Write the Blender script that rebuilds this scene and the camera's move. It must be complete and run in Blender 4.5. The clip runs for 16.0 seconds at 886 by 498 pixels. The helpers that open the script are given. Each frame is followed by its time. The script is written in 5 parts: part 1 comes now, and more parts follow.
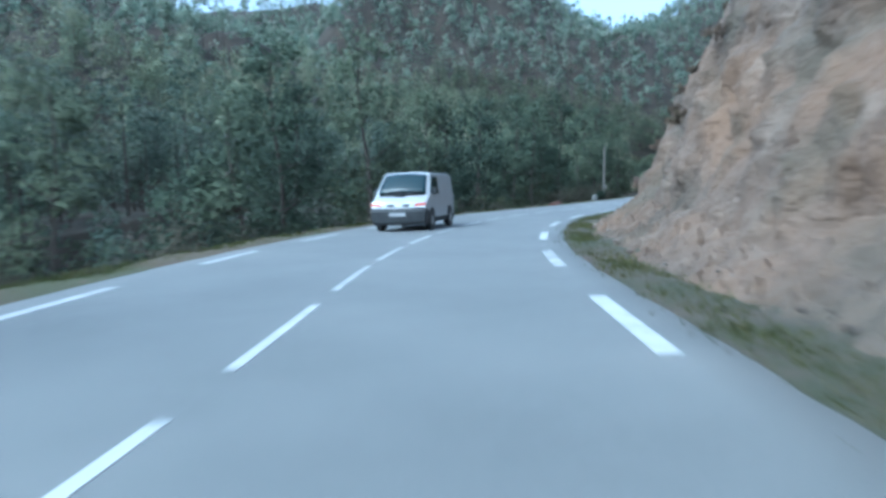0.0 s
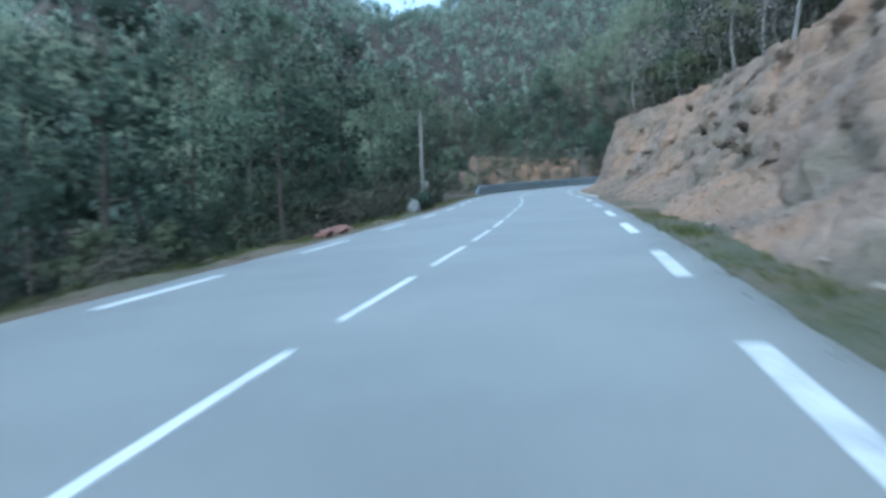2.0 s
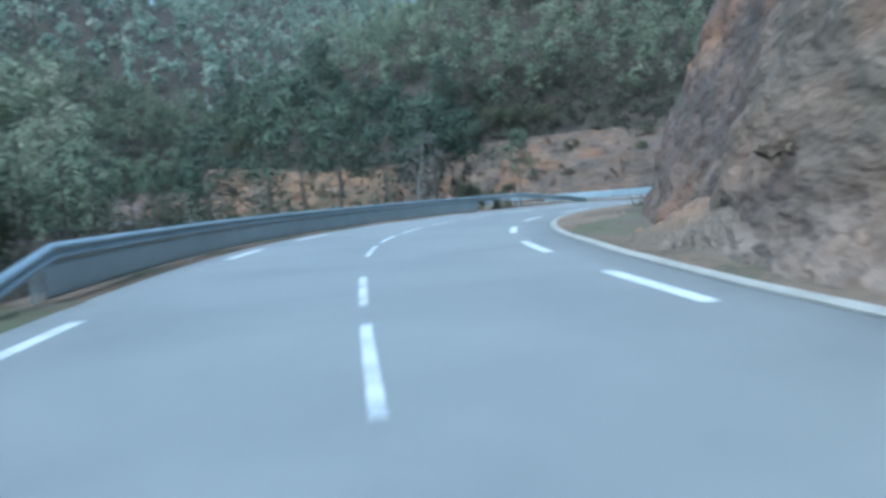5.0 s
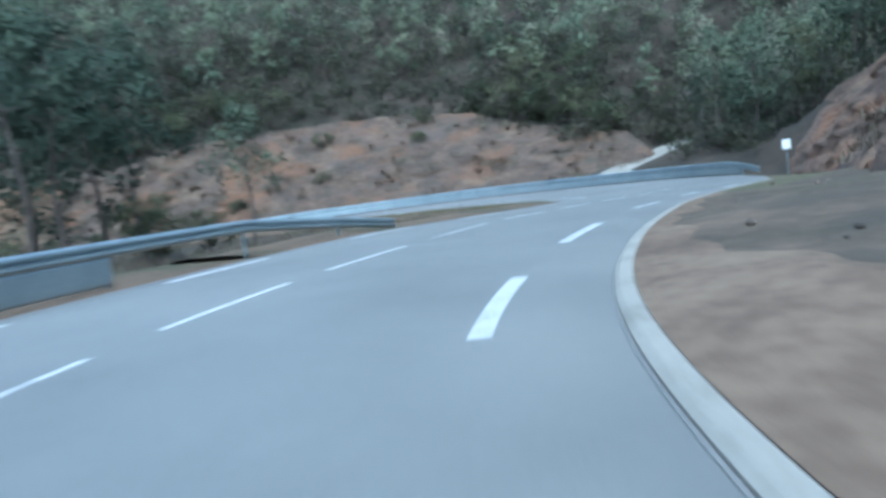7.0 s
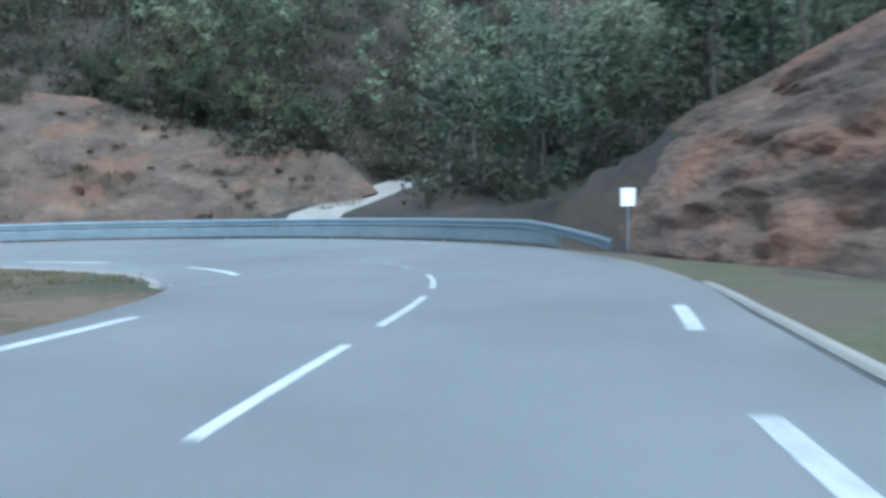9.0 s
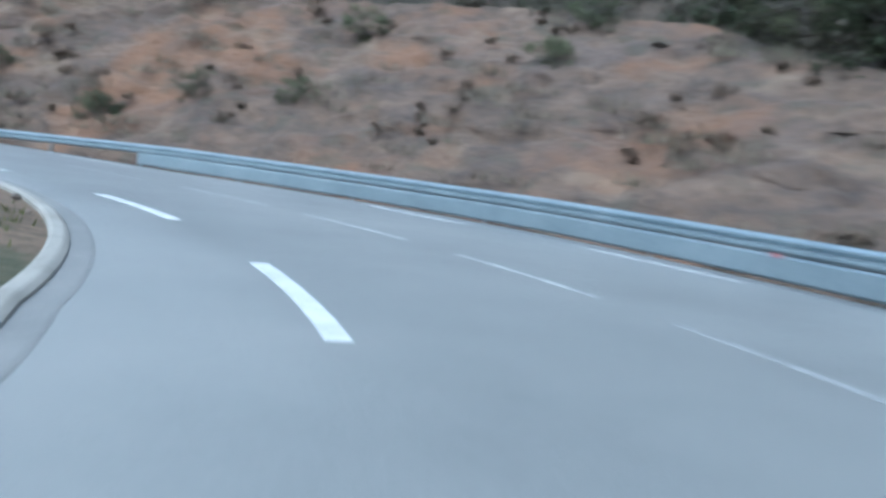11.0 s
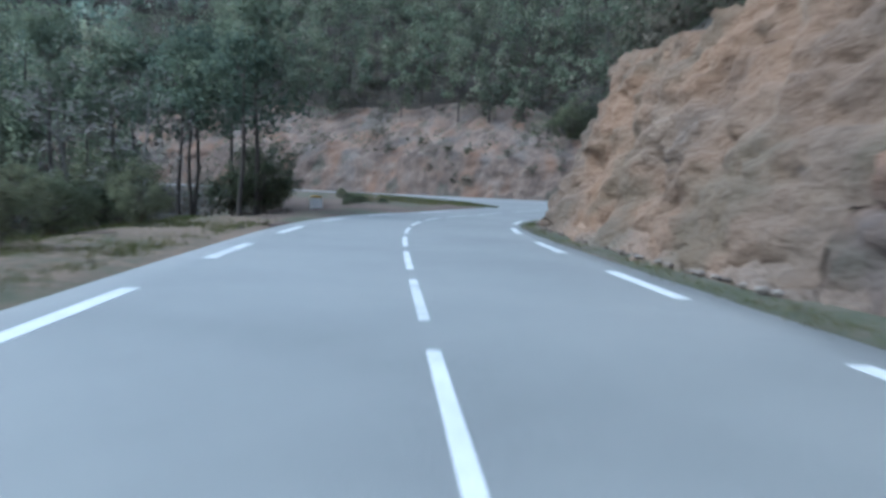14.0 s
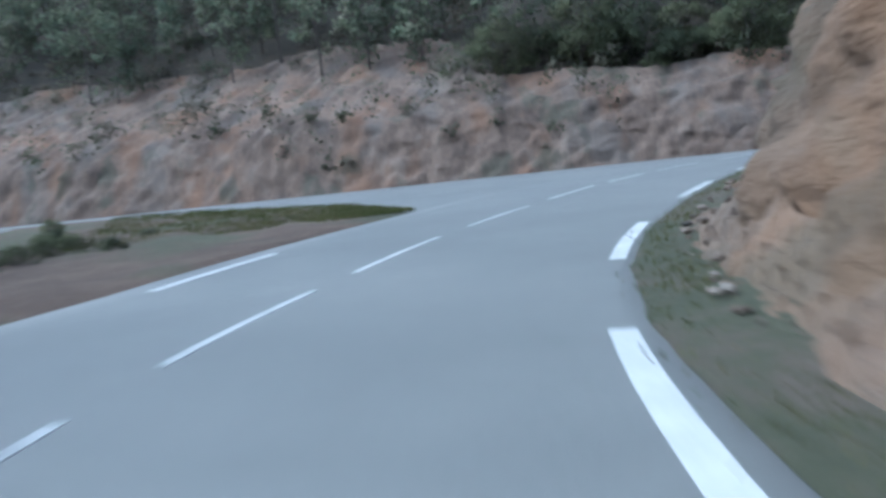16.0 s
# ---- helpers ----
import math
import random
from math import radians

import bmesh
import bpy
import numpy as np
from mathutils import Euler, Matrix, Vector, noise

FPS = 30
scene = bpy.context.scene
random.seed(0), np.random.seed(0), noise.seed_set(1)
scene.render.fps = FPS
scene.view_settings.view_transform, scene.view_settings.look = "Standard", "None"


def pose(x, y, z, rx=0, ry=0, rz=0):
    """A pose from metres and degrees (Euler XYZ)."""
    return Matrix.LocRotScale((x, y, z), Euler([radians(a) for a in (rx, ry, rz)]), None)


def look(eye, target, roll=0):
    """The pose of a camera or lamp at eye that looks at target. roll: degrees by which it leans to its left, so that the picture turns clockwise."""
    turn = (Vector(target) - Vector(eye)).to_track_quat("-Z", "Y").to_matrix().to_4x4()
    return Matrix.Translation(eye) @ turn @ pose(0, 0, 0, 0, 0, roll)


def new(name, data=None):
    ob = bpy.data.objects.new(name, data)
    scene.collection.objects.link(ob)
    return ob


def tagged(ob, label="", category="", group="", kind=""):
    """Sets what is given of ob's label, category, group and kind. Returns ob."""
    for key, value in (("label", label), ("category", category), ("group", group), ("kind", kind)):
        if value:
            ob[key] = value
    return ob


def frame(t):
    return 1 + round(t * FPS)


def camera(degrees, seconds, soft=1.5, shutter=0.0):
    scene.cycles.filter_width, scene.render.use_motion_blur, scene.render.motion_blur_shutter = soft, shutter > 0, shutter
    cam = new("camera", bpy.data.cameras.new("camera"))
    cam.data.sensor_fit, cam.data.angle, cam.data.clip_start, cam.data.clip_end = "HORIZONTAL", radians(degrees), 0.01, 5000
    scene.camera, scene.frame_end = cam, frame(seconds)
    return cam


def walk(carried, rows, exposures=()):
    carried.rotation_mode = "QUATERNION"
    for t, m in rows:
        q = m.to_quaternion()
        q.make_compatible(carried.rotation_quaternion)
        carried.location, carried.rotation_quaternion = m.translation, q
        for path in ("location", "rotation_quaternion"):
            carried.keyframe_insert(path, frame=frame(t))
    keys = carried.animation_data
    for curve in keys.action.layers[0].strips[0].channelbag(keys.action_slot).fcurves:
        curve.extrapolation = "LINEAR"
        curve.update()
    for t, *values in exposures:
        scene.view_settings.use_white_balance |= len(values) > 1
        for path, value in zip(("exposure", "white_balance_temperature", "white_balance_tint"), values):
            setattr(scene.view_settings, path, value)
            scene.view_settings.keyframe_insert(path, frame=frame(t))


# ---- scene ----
cam = camera(60.05, 16.0, soft=3.2, shutter=0.45)
# seconds, place, yaw, pitch, roll
PATH = [
    (0.0, 2.556, -15.114, 1.311, 4.55, -4.27, -1.71), (0.5, 2.272, -6.01, 1.262, 1.66, -3.97, -1.87),
    (1.0, 2.603, 3.695, 1.244, -2.39, -4.0, -2.84), (1.5, 3.571, 12.789, 1.262, -6.71, -6.31, -3.38),
    (2.0, 5.494, 23.279, 1.274, -11.08, -4.81, -3.86), (2.5, 7.928, 33.418, 1.265, -13.69, -4.74, -2.19),
    (3.0, 10.507, 43.544, 1.253, -14.39, -4.94, -2.14), (3.5, 13.299, 53.941, 1.269, -17.61, -4.91, -2.12),
    (3.7, 14.522, 57.958, 1.287, -19.64, -6.66, -1.48), (4.2, 17.3, 66.5, 1.28, -21.5, -5.3, -2.0),
    (4.7, 20.3, 74.2, 1.28, -25.5, -4.6, -3.2), (5.2, 23.8, 80.8, 1.29, -31.0, -3.9, -4.4),
    (5.8, 28.462, 87.936, 1.295, -36.64, -3.32, -5.39), (6.0, 30.231, 90.763, 1.31, -37.21, -4.11, -5.38),
    (6.5, 34.639, 97.0, 1.292, -42.1, -4.61, -6.21),
    (7.0, 39.412, 102.257, 1.275, -47.65, -5.09, -7.11), (7.5, 44.395, 106.4, 1.247, -57.59, -6.01, -6.69),
    (8.0, 49.801, 109.93, 1.265, -65.13, -4.91, -6.34), (8.2, 52.05, 110.998, 1.301, -68.25, -4.96, -5.36),
    (8.7, 57.9, 113.2, 1.25, -71.5, -4.5, -3.2), (9.2, 63.6, 115.1, 1.05, -68.0, -4.0, 0.8),
    (9.7, 68.7, 117.1, 0.80, -58.5, -3.5, 5.0),
    (10.3, 73.805, 120.238, 0.70, -41.23, -2.93, 8.43), (10.5, 75.107, 121.833, 0.68, -37.4, -5.3, 7.3),
    (11.0, 77.832, 126.511, 0.564, -24.45, -5.78, 7.99), (11.5, 79.263, 131.667, 0.502, -8.43, -6.42, 8.34),
    (12.0, 79.072, 137.341, 0.531, 5.85, -4.53, 7.91), (12.5, 77.923, 142.673, 0.576, 20.71, -3.05, 6.2),
    (13.0, 75.496, 147.92, 0.601, 30.83, -3.13, 4.48), (13.5, 72.166, 152.872, 0.597, 37.56, -4.11, 4.02),
    (14.0, 68.17, 158.141, 0.586, 41.23, -4.47, 2.44), (14.5, 63.854, 163.571, 0.572, 42.27, -5.28, 1.19),
    (15.0, 59.196, 169.055, 0.615, 44.26, -5.42, -0.54), (15.5, 54.676, 174.703, 0.6, 38.56, -5.3, -3.24),
    (16.0, 50.627, 180.639, 0.569, 34.5, -5.85, -6.11)]


def held(x, y, z, yaw, pitch, roll):
    """The pose of a camera that looks along yaw and pitch and leans by roll."""
    a, b = radians(yaw), radians(pitch)
    eye = Vector((x, y, z))
    return look(eye, eye + Vector((-math.sin(a) * math.cos(b), math.cos(a) * math.cos(b), math.sin(b))), roll)


walk(cam, [(row[0], held(*row[1:])) for row in PATH], [(0.0, 1.32, 4560, -6), (4.0, 1.38, 4560, -6), (6.0, 1.42, 4580, -5), (8.2, 1.42, 4650, -4), (10.5, 1.36, 4850, -1), (16.0, 1.17, 4800, 0)])

# ---- light: late afternoon under a pale, overcast sky ----
world = bpy.data.worlds.new("sky")
scene.world = world
world.use_nodes = True
wn, wl = world.node_tree.nodes, world.node_tree.links
sky = wn.new("ShaderNodeTexSky")
sky.sky_type, sky.sun_disc, sky.sun_elevation, sky.sun_rotation = "NISHITA", False, radians(50), radians(228)
sky.dust_density, sky.air_density, sky.ozone_density = 4.0, 1.0, 1.0
pale = wn.new("ShaderNodeHueSaturation")
pale.inputs["Saturation"].default_value = 0.55
wn["Background"].inputs["Strength"].default_value = 0.15
wl.new(sky.outputs[0], pale.inputs["Color"])
wl.new(pale.outputs[0], wn["Background"].inputs["Color"])
sun = new("sun", bpy.data.lights.new("sun", "SUN"))
sun.data.energy, sun.data.angle, sun.data.color = 0.6, radians(30), (1.0, 0.96, 0.9)
sun.matrix_world = look((0, 0, 60), (38, 34, 0))


# ---- materials ----
def ramp_material(name, stops, scale, rough=0.9, detail=6.0, fine=None, bump=0.0, bump_scale=None, spread=0.0, stretch=None, island=False, metal=0.0, leaf=False, patches=()):
    """A surface whose colour runs through stops by a noise of that scale, broken up by a fine noise, with a bump; patches: (colour, scale, from, to, share)."""
    m = bpy.data.materials.new(name)
    m.use_nodes = True
    n, l = m.node_tree.nodes, m.node_tree.links
    b = n["Principled BSDF"]
    b.inputs["Roughness"].default_value, b.inputs["Metallic"].default_value = rough, metal
    if leaf:
        b.inputs["Specular IOR Level"].default_value = 0.12
    co = n.new("ShaderNodeTexCoord")
    src = co.outputs["Object"]
    if stretch:
        mp = n.new("ShaderNodeMapping")
        mp.inputs["Scale"].default_value = stretch
        l.new(src, mp.inputs["Vector"])
        src = mp.outputs["Vector"]
    big = n.new("ShaderNodeTexNoise")
    big.inputs["Scale"].default_value, big.inputs["Detail"].default_value, big.inputs["Roughness"].default_value = scale, detail, 0.6
    l.new(src, big.inputs["Vector"])
    value = big.outputs["Fac"]
    if fine:
        small = n.new("ShaderNodeTexNoise")
        small.inputs["Scale"].default_value, small.inputs["Detail"].default_value = fine, 4.0
        l.new(src, small.inputs["Vector"])
        mix = n.new("ShaderNodeMix")
        mix.inputs[0].default_value = 0.35
        l.new(big.outputs["Fac"], mix.inputs[2])
        l.new(small.outputs["Fac"], mix.inputs[3])
        value = mix.outputs[0]
    if spread:
        who = n.new("ShaderNodeNewGeometry") if island else n.new("ShaderNodeObjectInfo")
        add = n.new("ShaderNodeMath")
        add.operation = "MULTIPLY_ADD"
        add.inputs[1].default_value = spread
        l.new(who.outputs["Random Per Island" if island else "Random"], add.inputs[0])
        l.new(value, add.inputs[2])
        off = n.new("ShaderNodeMath")
        off.operation = "SUBTRACT"
        off.inputs[1].default_value = spread / 2
        l.new(add.outputs[0], off.inputs[0])
        value = off.outputs[0]
    ramp = n.new("ShaderNodeValToRGB")
    ramp.color_ramp.elements[0].position, ramp.color_ramp.elements[0].color = stops[0][0], (*stops[0][1], 1)
    ramp.color_ramp.elements[1].position, ramp.color_ramp.elements[1].color = stops[-1][0], (*stops[-1][1], 1)
    for p, c in stops[1:-1]:
        ramp.color_ramp.elements.new(p).color = (*c, 1)
    l.new(value, ramp.inputs["Fac"])
    colour = ramp.outputs["Color"]
    for k, (shade, size, lo, hi, share) in enumerate(patches):
        where = n.new("ShaderNodeTexNoise")
        where.inputs["Scale"].default_value, where.inputs["Detail"].default_value, where.inputs["Roughness"].default_value = size, 5.0, 0.52
        shift = n.new("ShaderNodeVectorMath")
        shift.inputs[1].default_value = (13.7 * k + 5.1, 7.3 * k, 3.9 * k)
        l.new(src, shift.inputs[0])
        l.new(shift.outputs[0], where.inputs["Vector"])
        fit_in = n.new("ShaderNodeMapRange")
        fit_in.inputs["From Min"].default_value, fit_in.inputs["From Max"].default_value, fit_in.inputs["To Max"].default_value = lo, hi, share
        l.new(where.outputs["Fac"], fit_in.inputs["Value"])
        blend = n.new("ShaderNodeMix")
        blend.data_type = "RGBA"
        blend.inputs["B"].default_value = (*shade, 1)
        l.new(fit_in.outputs[0], blend.inputs["Factor"])
        l.new(colour, blend.inputs["A"])
        colour = blend.outputs["Result"]
    l.new(colour, b.inputs["Base Color"])
    if leaf:
        through_leaf = n.new("ShaderNodeBsdfTranslucent")
        both = n.new("ShaderNodeMixShader")
        both.inputs[0].default_value = 0.42
        l.new(ramp.outputs["Color"], through_leaf.inputs["Color"])
        l.new(b.outputs[0], both.inputs[1])
        l.new(through_leaf.outputs[0], both.inputs[2])
        l.new(both.outputs[0], n["Material Output"].inputs["Surface"])
    if bump:
        bn = n.new("ShaderNodeTexNoise")
        bn.inputs["Scale"].default_value, bn.inputs["Detail"].default_value = bump_scale or scale * 4, 8.0
        l.new(src, bn.inputs["Vector"])
        bp = n.new("ShaderNodeBump")
        bp.inputs["Strength"].default_value, bp.inputs["Distance"].default_value = bump, 0.05 if bump < 1 else 0.16
        l.new(bn.outputs["Fac"], bp.inputs["Height"])
        l.new(bp.outputs["Normal"], b.inputs["Normal"])
    return m


ASPHALT = ramp_material("asphalt", [(0.34, (0.14, 0.142, 0.139)), (0.46, (0.171, 0.173, 0.169)), (0.54, (0.188, 0.19, 0.184)), (0.68, (0.224, 0.221, 0.211))], 0.28, 0.55, 9, 40.0, 0.25, 160.0)
PAINT = ramp_material("road paint", [(0.3, (0.22, 0.224, 0.224)), (0.46, (0.43, 0.437, 0.437)), (0.7, (0.56, 0.56, 0.55))], 2.2, 0.6, 9, 30.0, spread=0.16)
FADED = ramp_material("worn road paint", [(0.36, (0.16, 0.162, 0.16)), (0.5, (0.25, 0.252, 0.25)), (0.66, (0.42, 0.42, 0.41))], 2.6, 0.65, 9, 26.0, spread=0.12)
CHANNEL = ramp_material("channel concrete", [(0.3, (0.14, 0.14, 0.135)), (0.5, (0.175, 0.173, 0.166)), (0.75, (0.215, 0.209, 0.197))], 0.8, 0.8, 8, 20.0, 0.3, 60.0)
ROCK = ramp_material("rock", [(0.32, (0.0572, 0.0418, 0.0314)), (0.45, (0.11, 0.0792, 0.0571)), (0.56, (0.151, 0.11, 0.0806)), (0.7, (0.216, 0.164, 0.125))], 0.5, 0.95, 10, 3.4, 1.0, 4.0,
                     stretch=(0.9, 0.9, 1.3), patches=[((0.2, 0.123, 0.0739), 0.2, 0.42, 0.6, 0.75), ((0.106, 0.0869, 0.0717), 0.27, 0.5, 0.66, 0.4), ((0.248, 0.196, 0.152), 0.6, 0.59, 0.7, 0.42), ((0.0726, 0.066, 0.0448), 0.36, 0.5, 0.63, 0.55)])
OCHRE = ramp_material("ochre rock", [(0.32, (0.0468, 0.0319, 0.0216)), (0.45, (0.09, 0.0605, 0.0393)), (0.56, (0.123, 0.084, 0.0554)), (0.7, (0.176, 0.125, 0.0862))], 0.5, 0.95, 10, 3.4, 1.0, 4.0,
                     stretch=(0.9, 0.9, 1.3), patches=[((0.164, 0.0941, 0.0508), 0.2, 0.42, 0.6, 0.75), ((0.0864, 0.0664, 0.0493), 0.27, 0.5, 0.66, 0.4), ((0.203, 0.15, 0.105), 0.6, 0.59, 0.7, 0.42), ((0.0594, 0.0504, 0.0308), 0.36, 0.5, 0.63, 0.55)])
BANK = ramp_material("loose bank", [(0.32, (0.0335, 0.0251, 0.0195)), (0.45, (0.067, 0.0465, 0.0335)), (0.56, (0.0967, 0.066, 0.0456)), (0.7, (0.141, 0.0986, 0.0698))], 0.5, 0.95, 10, 2.8, 1.0, 3.0,
                     stretch=(0.9, 0.9, 1.4), patches=[((0.158, 0.0791, 0.0391), 0.25, 0.5, 0.64, 0.6), ((0.0725, 0.0558, 0.0484), 0.3, 0.5, 0.66, 0.55), ((0.172, 0.126, 0.0856), 0.5, 0.58, 0.7, 0.5), ((0.0465, 0.0418, 0.0279), 0.7, 0.55, 0.66, 0.6)])
RED_BANK = ramp_material("reddish rock slope", [(0.32, (0.045, 0.0324, 0.0248)), (0.45, (0.09, 0.06, 0.0425)), (0.56, (0.13, 0.0852, 0.0578)), (0.7, (0.19, 0.127, 0.0885))], 0.5, 0.95, 10, 2.8, 1.0, 3.0,
                     stretch=(0.9, 0.9, 1.4), patches=[((0.213, 0.102, 0.0496), 0.25, 0.5, 0.64, 0.6), ((0.0975, 0.072, 0.0614), 0.3, 0.5, 0.66, 0.55), ((0.231, 0.162, 0.109), 0.5, 0.58, 0.7, 0.5), ((0.0625, 0.054, 0.0354), 0.7, 0.55, 0.66, 0.6)])
WALL = ramp_material("streaked rock", [(0.32, (0.0646, 0.0486, 0.04)), (0.45, (0.112, 0.0801, 0.0626)), (0.56, (0.15, 0.107, 0.0818)), (0.7, (0.195, 0.147, 0.116))], 0.6, 0.95, 9, 3.4, 0.9, 5.0,
                     stretch=(1, 1, 0.5), patches=[((0.2, 0.11, 0.064), 0.3, 0.48, 0.64, 0.65), ((0.12, 0.107, 0.098), 0.34, 0.52, 0.64, 0.55), ((0.22, 0.175, 0.143), 0.7, 0.56, 0.68, 0.5), ((0.058, 0.062, 0.044), 0.55, 0.58, 0.66, 0.6)])
WORN = ramp_material("worn grass", [(0.36, (0.042, 0.0438, 0.0202)), (0.44, (0.0651, 0.059, 0.031)), (0.49, (0.0918, 0.065, 0.0402)), (0.55, (0.138, 0.0945, 0.0604)), (0.62, (0.0999, 0.0741, 0.0495)), (0.7, (0.153, 0.113, 0.0774))], 0.22, 0.95, 8, 4.0, 0.8, 12.0)
MEADOW = ramp_material("thin meadow", [(0.36, (0.05, 0.04, 0.027)), (0.45, (0.072, 0.056, 0.038)), (0.52, (0.092, 0.07, 0.048)), (0.58, (0.113, 0.082, 0.057)), (0.7, (0.15, 0.106, 0.077))], 0.5, 0.95, 10, 3.4, 0.9, 12.0,
                       patches=[((0.066, 0.066, 0.037), 0.3, 0.5, 0.62, 0.45), ((0.055, 0.046, 0.035), 0.6, 0.5, 0.6, 0.6)])
EARTH = ramp_material("bare earth", [(0.34, (0.0743, 0.0534, 0.0352)), (0.45, (0.119, 0.0825, 0.0548)), (0.54, (0.163, 0.116, 0.0783)), (0.66, (0.208, 0.155, 0.107))], 0.5, 0.95, 10, 5.0, 0.8, 14.0)
LAWN = ramp_material("short grass", [(0.34, (0.0521, 0.0516, 0.0239)), (0.45, (0.0781, 0.0748, 0.035)), (0.54, (0.0967, 0.0872, 0.046)), (0.66, (0.11, 0.0801, 0.0552))], 0.5, 0.95, 9, 4.0, 0.8, 12.0,
                     patches=[((0.1, 0.078, 0.056), 0.32, 0.48, 0.6, 0.8)])
GROUND = ramp_material("hillside soil", [(0.28, (0.012, 0.012, 0.008)), (0.42, (0.024, 0.021, 0.014)), (0.54, (0.042, 0.032, 0.022)), (0.66, (0.064, 0.046, 0.032)), (0.8, (0.085, 0.062, 0.044))], 0.3, 0.95, 9, 1.8, 0.7, 3.0)
GRASS = ramp_material("verge grass", [(0.3, (0.0334, 0.0389, 0.0209)), (0.46, (0.0556, 0.0569, 0.0322)), (0.56, (0.0816, 0.067, 0.0483)), (0.72, (0.119, 0.087, 0.0684))], 0.35, 0.95, 8, 5.0, 0.8, 12.0)
GRAVEL = ramp_material("gravel", [(0.3, (0.0662, 0.0455, 0.0316)), (0.45, (0.0994, 0.07, 0.0485)), (0.58, (0.0846, 0.0735, 0.0417)), (0.75, (0.147, 0.115, 0.0808))], 0.4, 0.95, 8, 9.0, 0.6, 30.0,
                       patches=[((0.06, 0.072, 0.03), 0.14, 0.5, 0.6, 0.7)])
ISLAND = ramp_material("island earth", [(0.32, (0.0513, 0.036, 0.0263)), (0.46, (0.0798, 0.053, 0.0376)), (0.58, (0.105, 0.071, 0.0498)), (0.7, (0.139, 0.095, 0.0677))], 0.6, 0.95, 8, 5.0, 0.8, 12.0,
                       patches=[((0.052, 0.062, 0.031), 0.2, 0.5, 0.6, 0.7)])
CONCRETE = ramp_material("kerb concrete", [(0.3, (0.17, 0.16, 0.138)), (0.48, (0.27, 0.255, 0.224)), (0.75, (0.35, 0.328, 0.288))], 1.2, 0.85, 8, 25.0, 0.3, 60.0)
STEEL = ramp_material("galvanised steel", [(0.3, (0.27, 0.325, 0.35)), (0.55, (0.35, 0.41, 0.435)), (0.75, (0.44, 0.485, 0.5))], 0.9, 0.42, 6, 12.0, 0.1, 40.0, metal=0.75)
BARK = ramp_material("bark", [(0.3, (0.035, 0.03, 0.027)), (0.55, (0.085, 0.07, 0.058)), (0.75, (0.15, 0.128, 0.105))], 2.5, 0.95, 8, 18.0, 0.8, 20.0, stretch=(1, 1, 0.3))
PALE_BARK = ramp_material("pale bark", [(0.3, (0.12, 0.112, 0.1)), (0.55, (0.2, 0.188, 0.168)), (0.75, (0.28, 0.265, 0.24))], 2.5, 0.95, 8, 18.0, 0.8, 20.0, stretch=(1, 1, 0.3))
NEEDLES = ramp_material("pine needles", [(0.2, (0.0617, 0.082, 0.0611)), (0.5, (0.0994, 0.128, 0.09)), (0.8, (0.154, 0.178, 0.117))], 0.5, 0.8, 4, spread=0.6, leaf=True)
OAK = ramp_material("oak leaves", [(0.2, (0.0636, 0.0746, 0.0464)), (0.5, (0.107, 0.118, 0.0676)), (0.8, (0.164, 0.164, 0.0966))], 0.5, 0.8, 4, spread=0.6, leaf=True)
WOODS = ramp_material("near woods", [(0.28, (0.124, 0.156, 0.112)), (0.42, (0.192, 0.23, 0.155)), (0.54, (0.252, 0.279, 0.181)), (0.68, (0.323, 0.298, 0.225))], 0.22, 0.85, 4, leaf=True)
# WOODS scaled by about 0.74: the ridge's lower brightness is put into the colour.
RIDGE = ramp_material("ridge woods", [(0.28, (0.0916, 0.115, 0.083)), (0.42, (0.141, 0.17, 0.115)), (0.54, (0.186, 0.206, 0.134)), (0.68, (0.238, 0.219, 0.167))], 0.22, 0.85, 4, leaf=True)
# WOODS scaled darker and bluer: shade below the road, put into the colour.
SHADED_WOODS = ramp_material("dark pine woods", [(0.28, (0.0651, 0.0889, 0.0754)), (0.42, (0.0997, 0.131, 0.104)), (0.54, (0.131, 0.159, 0.122)), (0.68, (0.168, 0.169, 0.151))], 0.22, 0.85, 4, leaf=True)
# Lighter and bluer than WOODS: the haze of distance is put into the colour.
HAZED_WOODS = ramp_material("hazed far woods", [(0.28, (0.153, 0.204, 0.173)), (0.42, (0.227, 0.294, 0.228)), (0.54, (0.297, 0.343, 0.261)), (0.68, (0.369, 0.36, 0.31))], 0.22, 0.85, 4, leaf=True)
BRUSH = ramp_material("brush", [(0.3, (0.0525, 0.066, 0.044)), (0.42, (0.088, 0.1, 0.062)), (0.54, (0.125, 0.112, 0.085)), (0.68, (0.17, 0.145, 0.112))], 0.35, 0.9, 4, leaf=True)
HEATH = ramp_material("heath", [(0.3, (0.1, 0.083, 0.06)), (0.42, (0.15, 0.115, 0.085)), (0.55, (0.19, 0.143, 0.105)), (0.7, (0.14, 0.12, 0.078))], 0.6, 0.95, 4, leaf=True)
TWIGS = ramp_material("bare twigs", [(0.3, (0.10, 0.09, 0.08)), (0.7, (0.18, 0.16, 0.14))], 1.0, 0.9)


# ---- helpers for building ----
def mesh_from(name, verts, faces, material, smooth=False):
    me = bpy.data.meshes.new(name)
    me.from_pydata([tuple(v) for v in verts], [], [tuple(f) for f in faces])
    me.materials.append(material)
    if smooth:
        me.polygons.foreach_set("use_smooth", [True] * len(me.polygons))
    me.update()
    return me


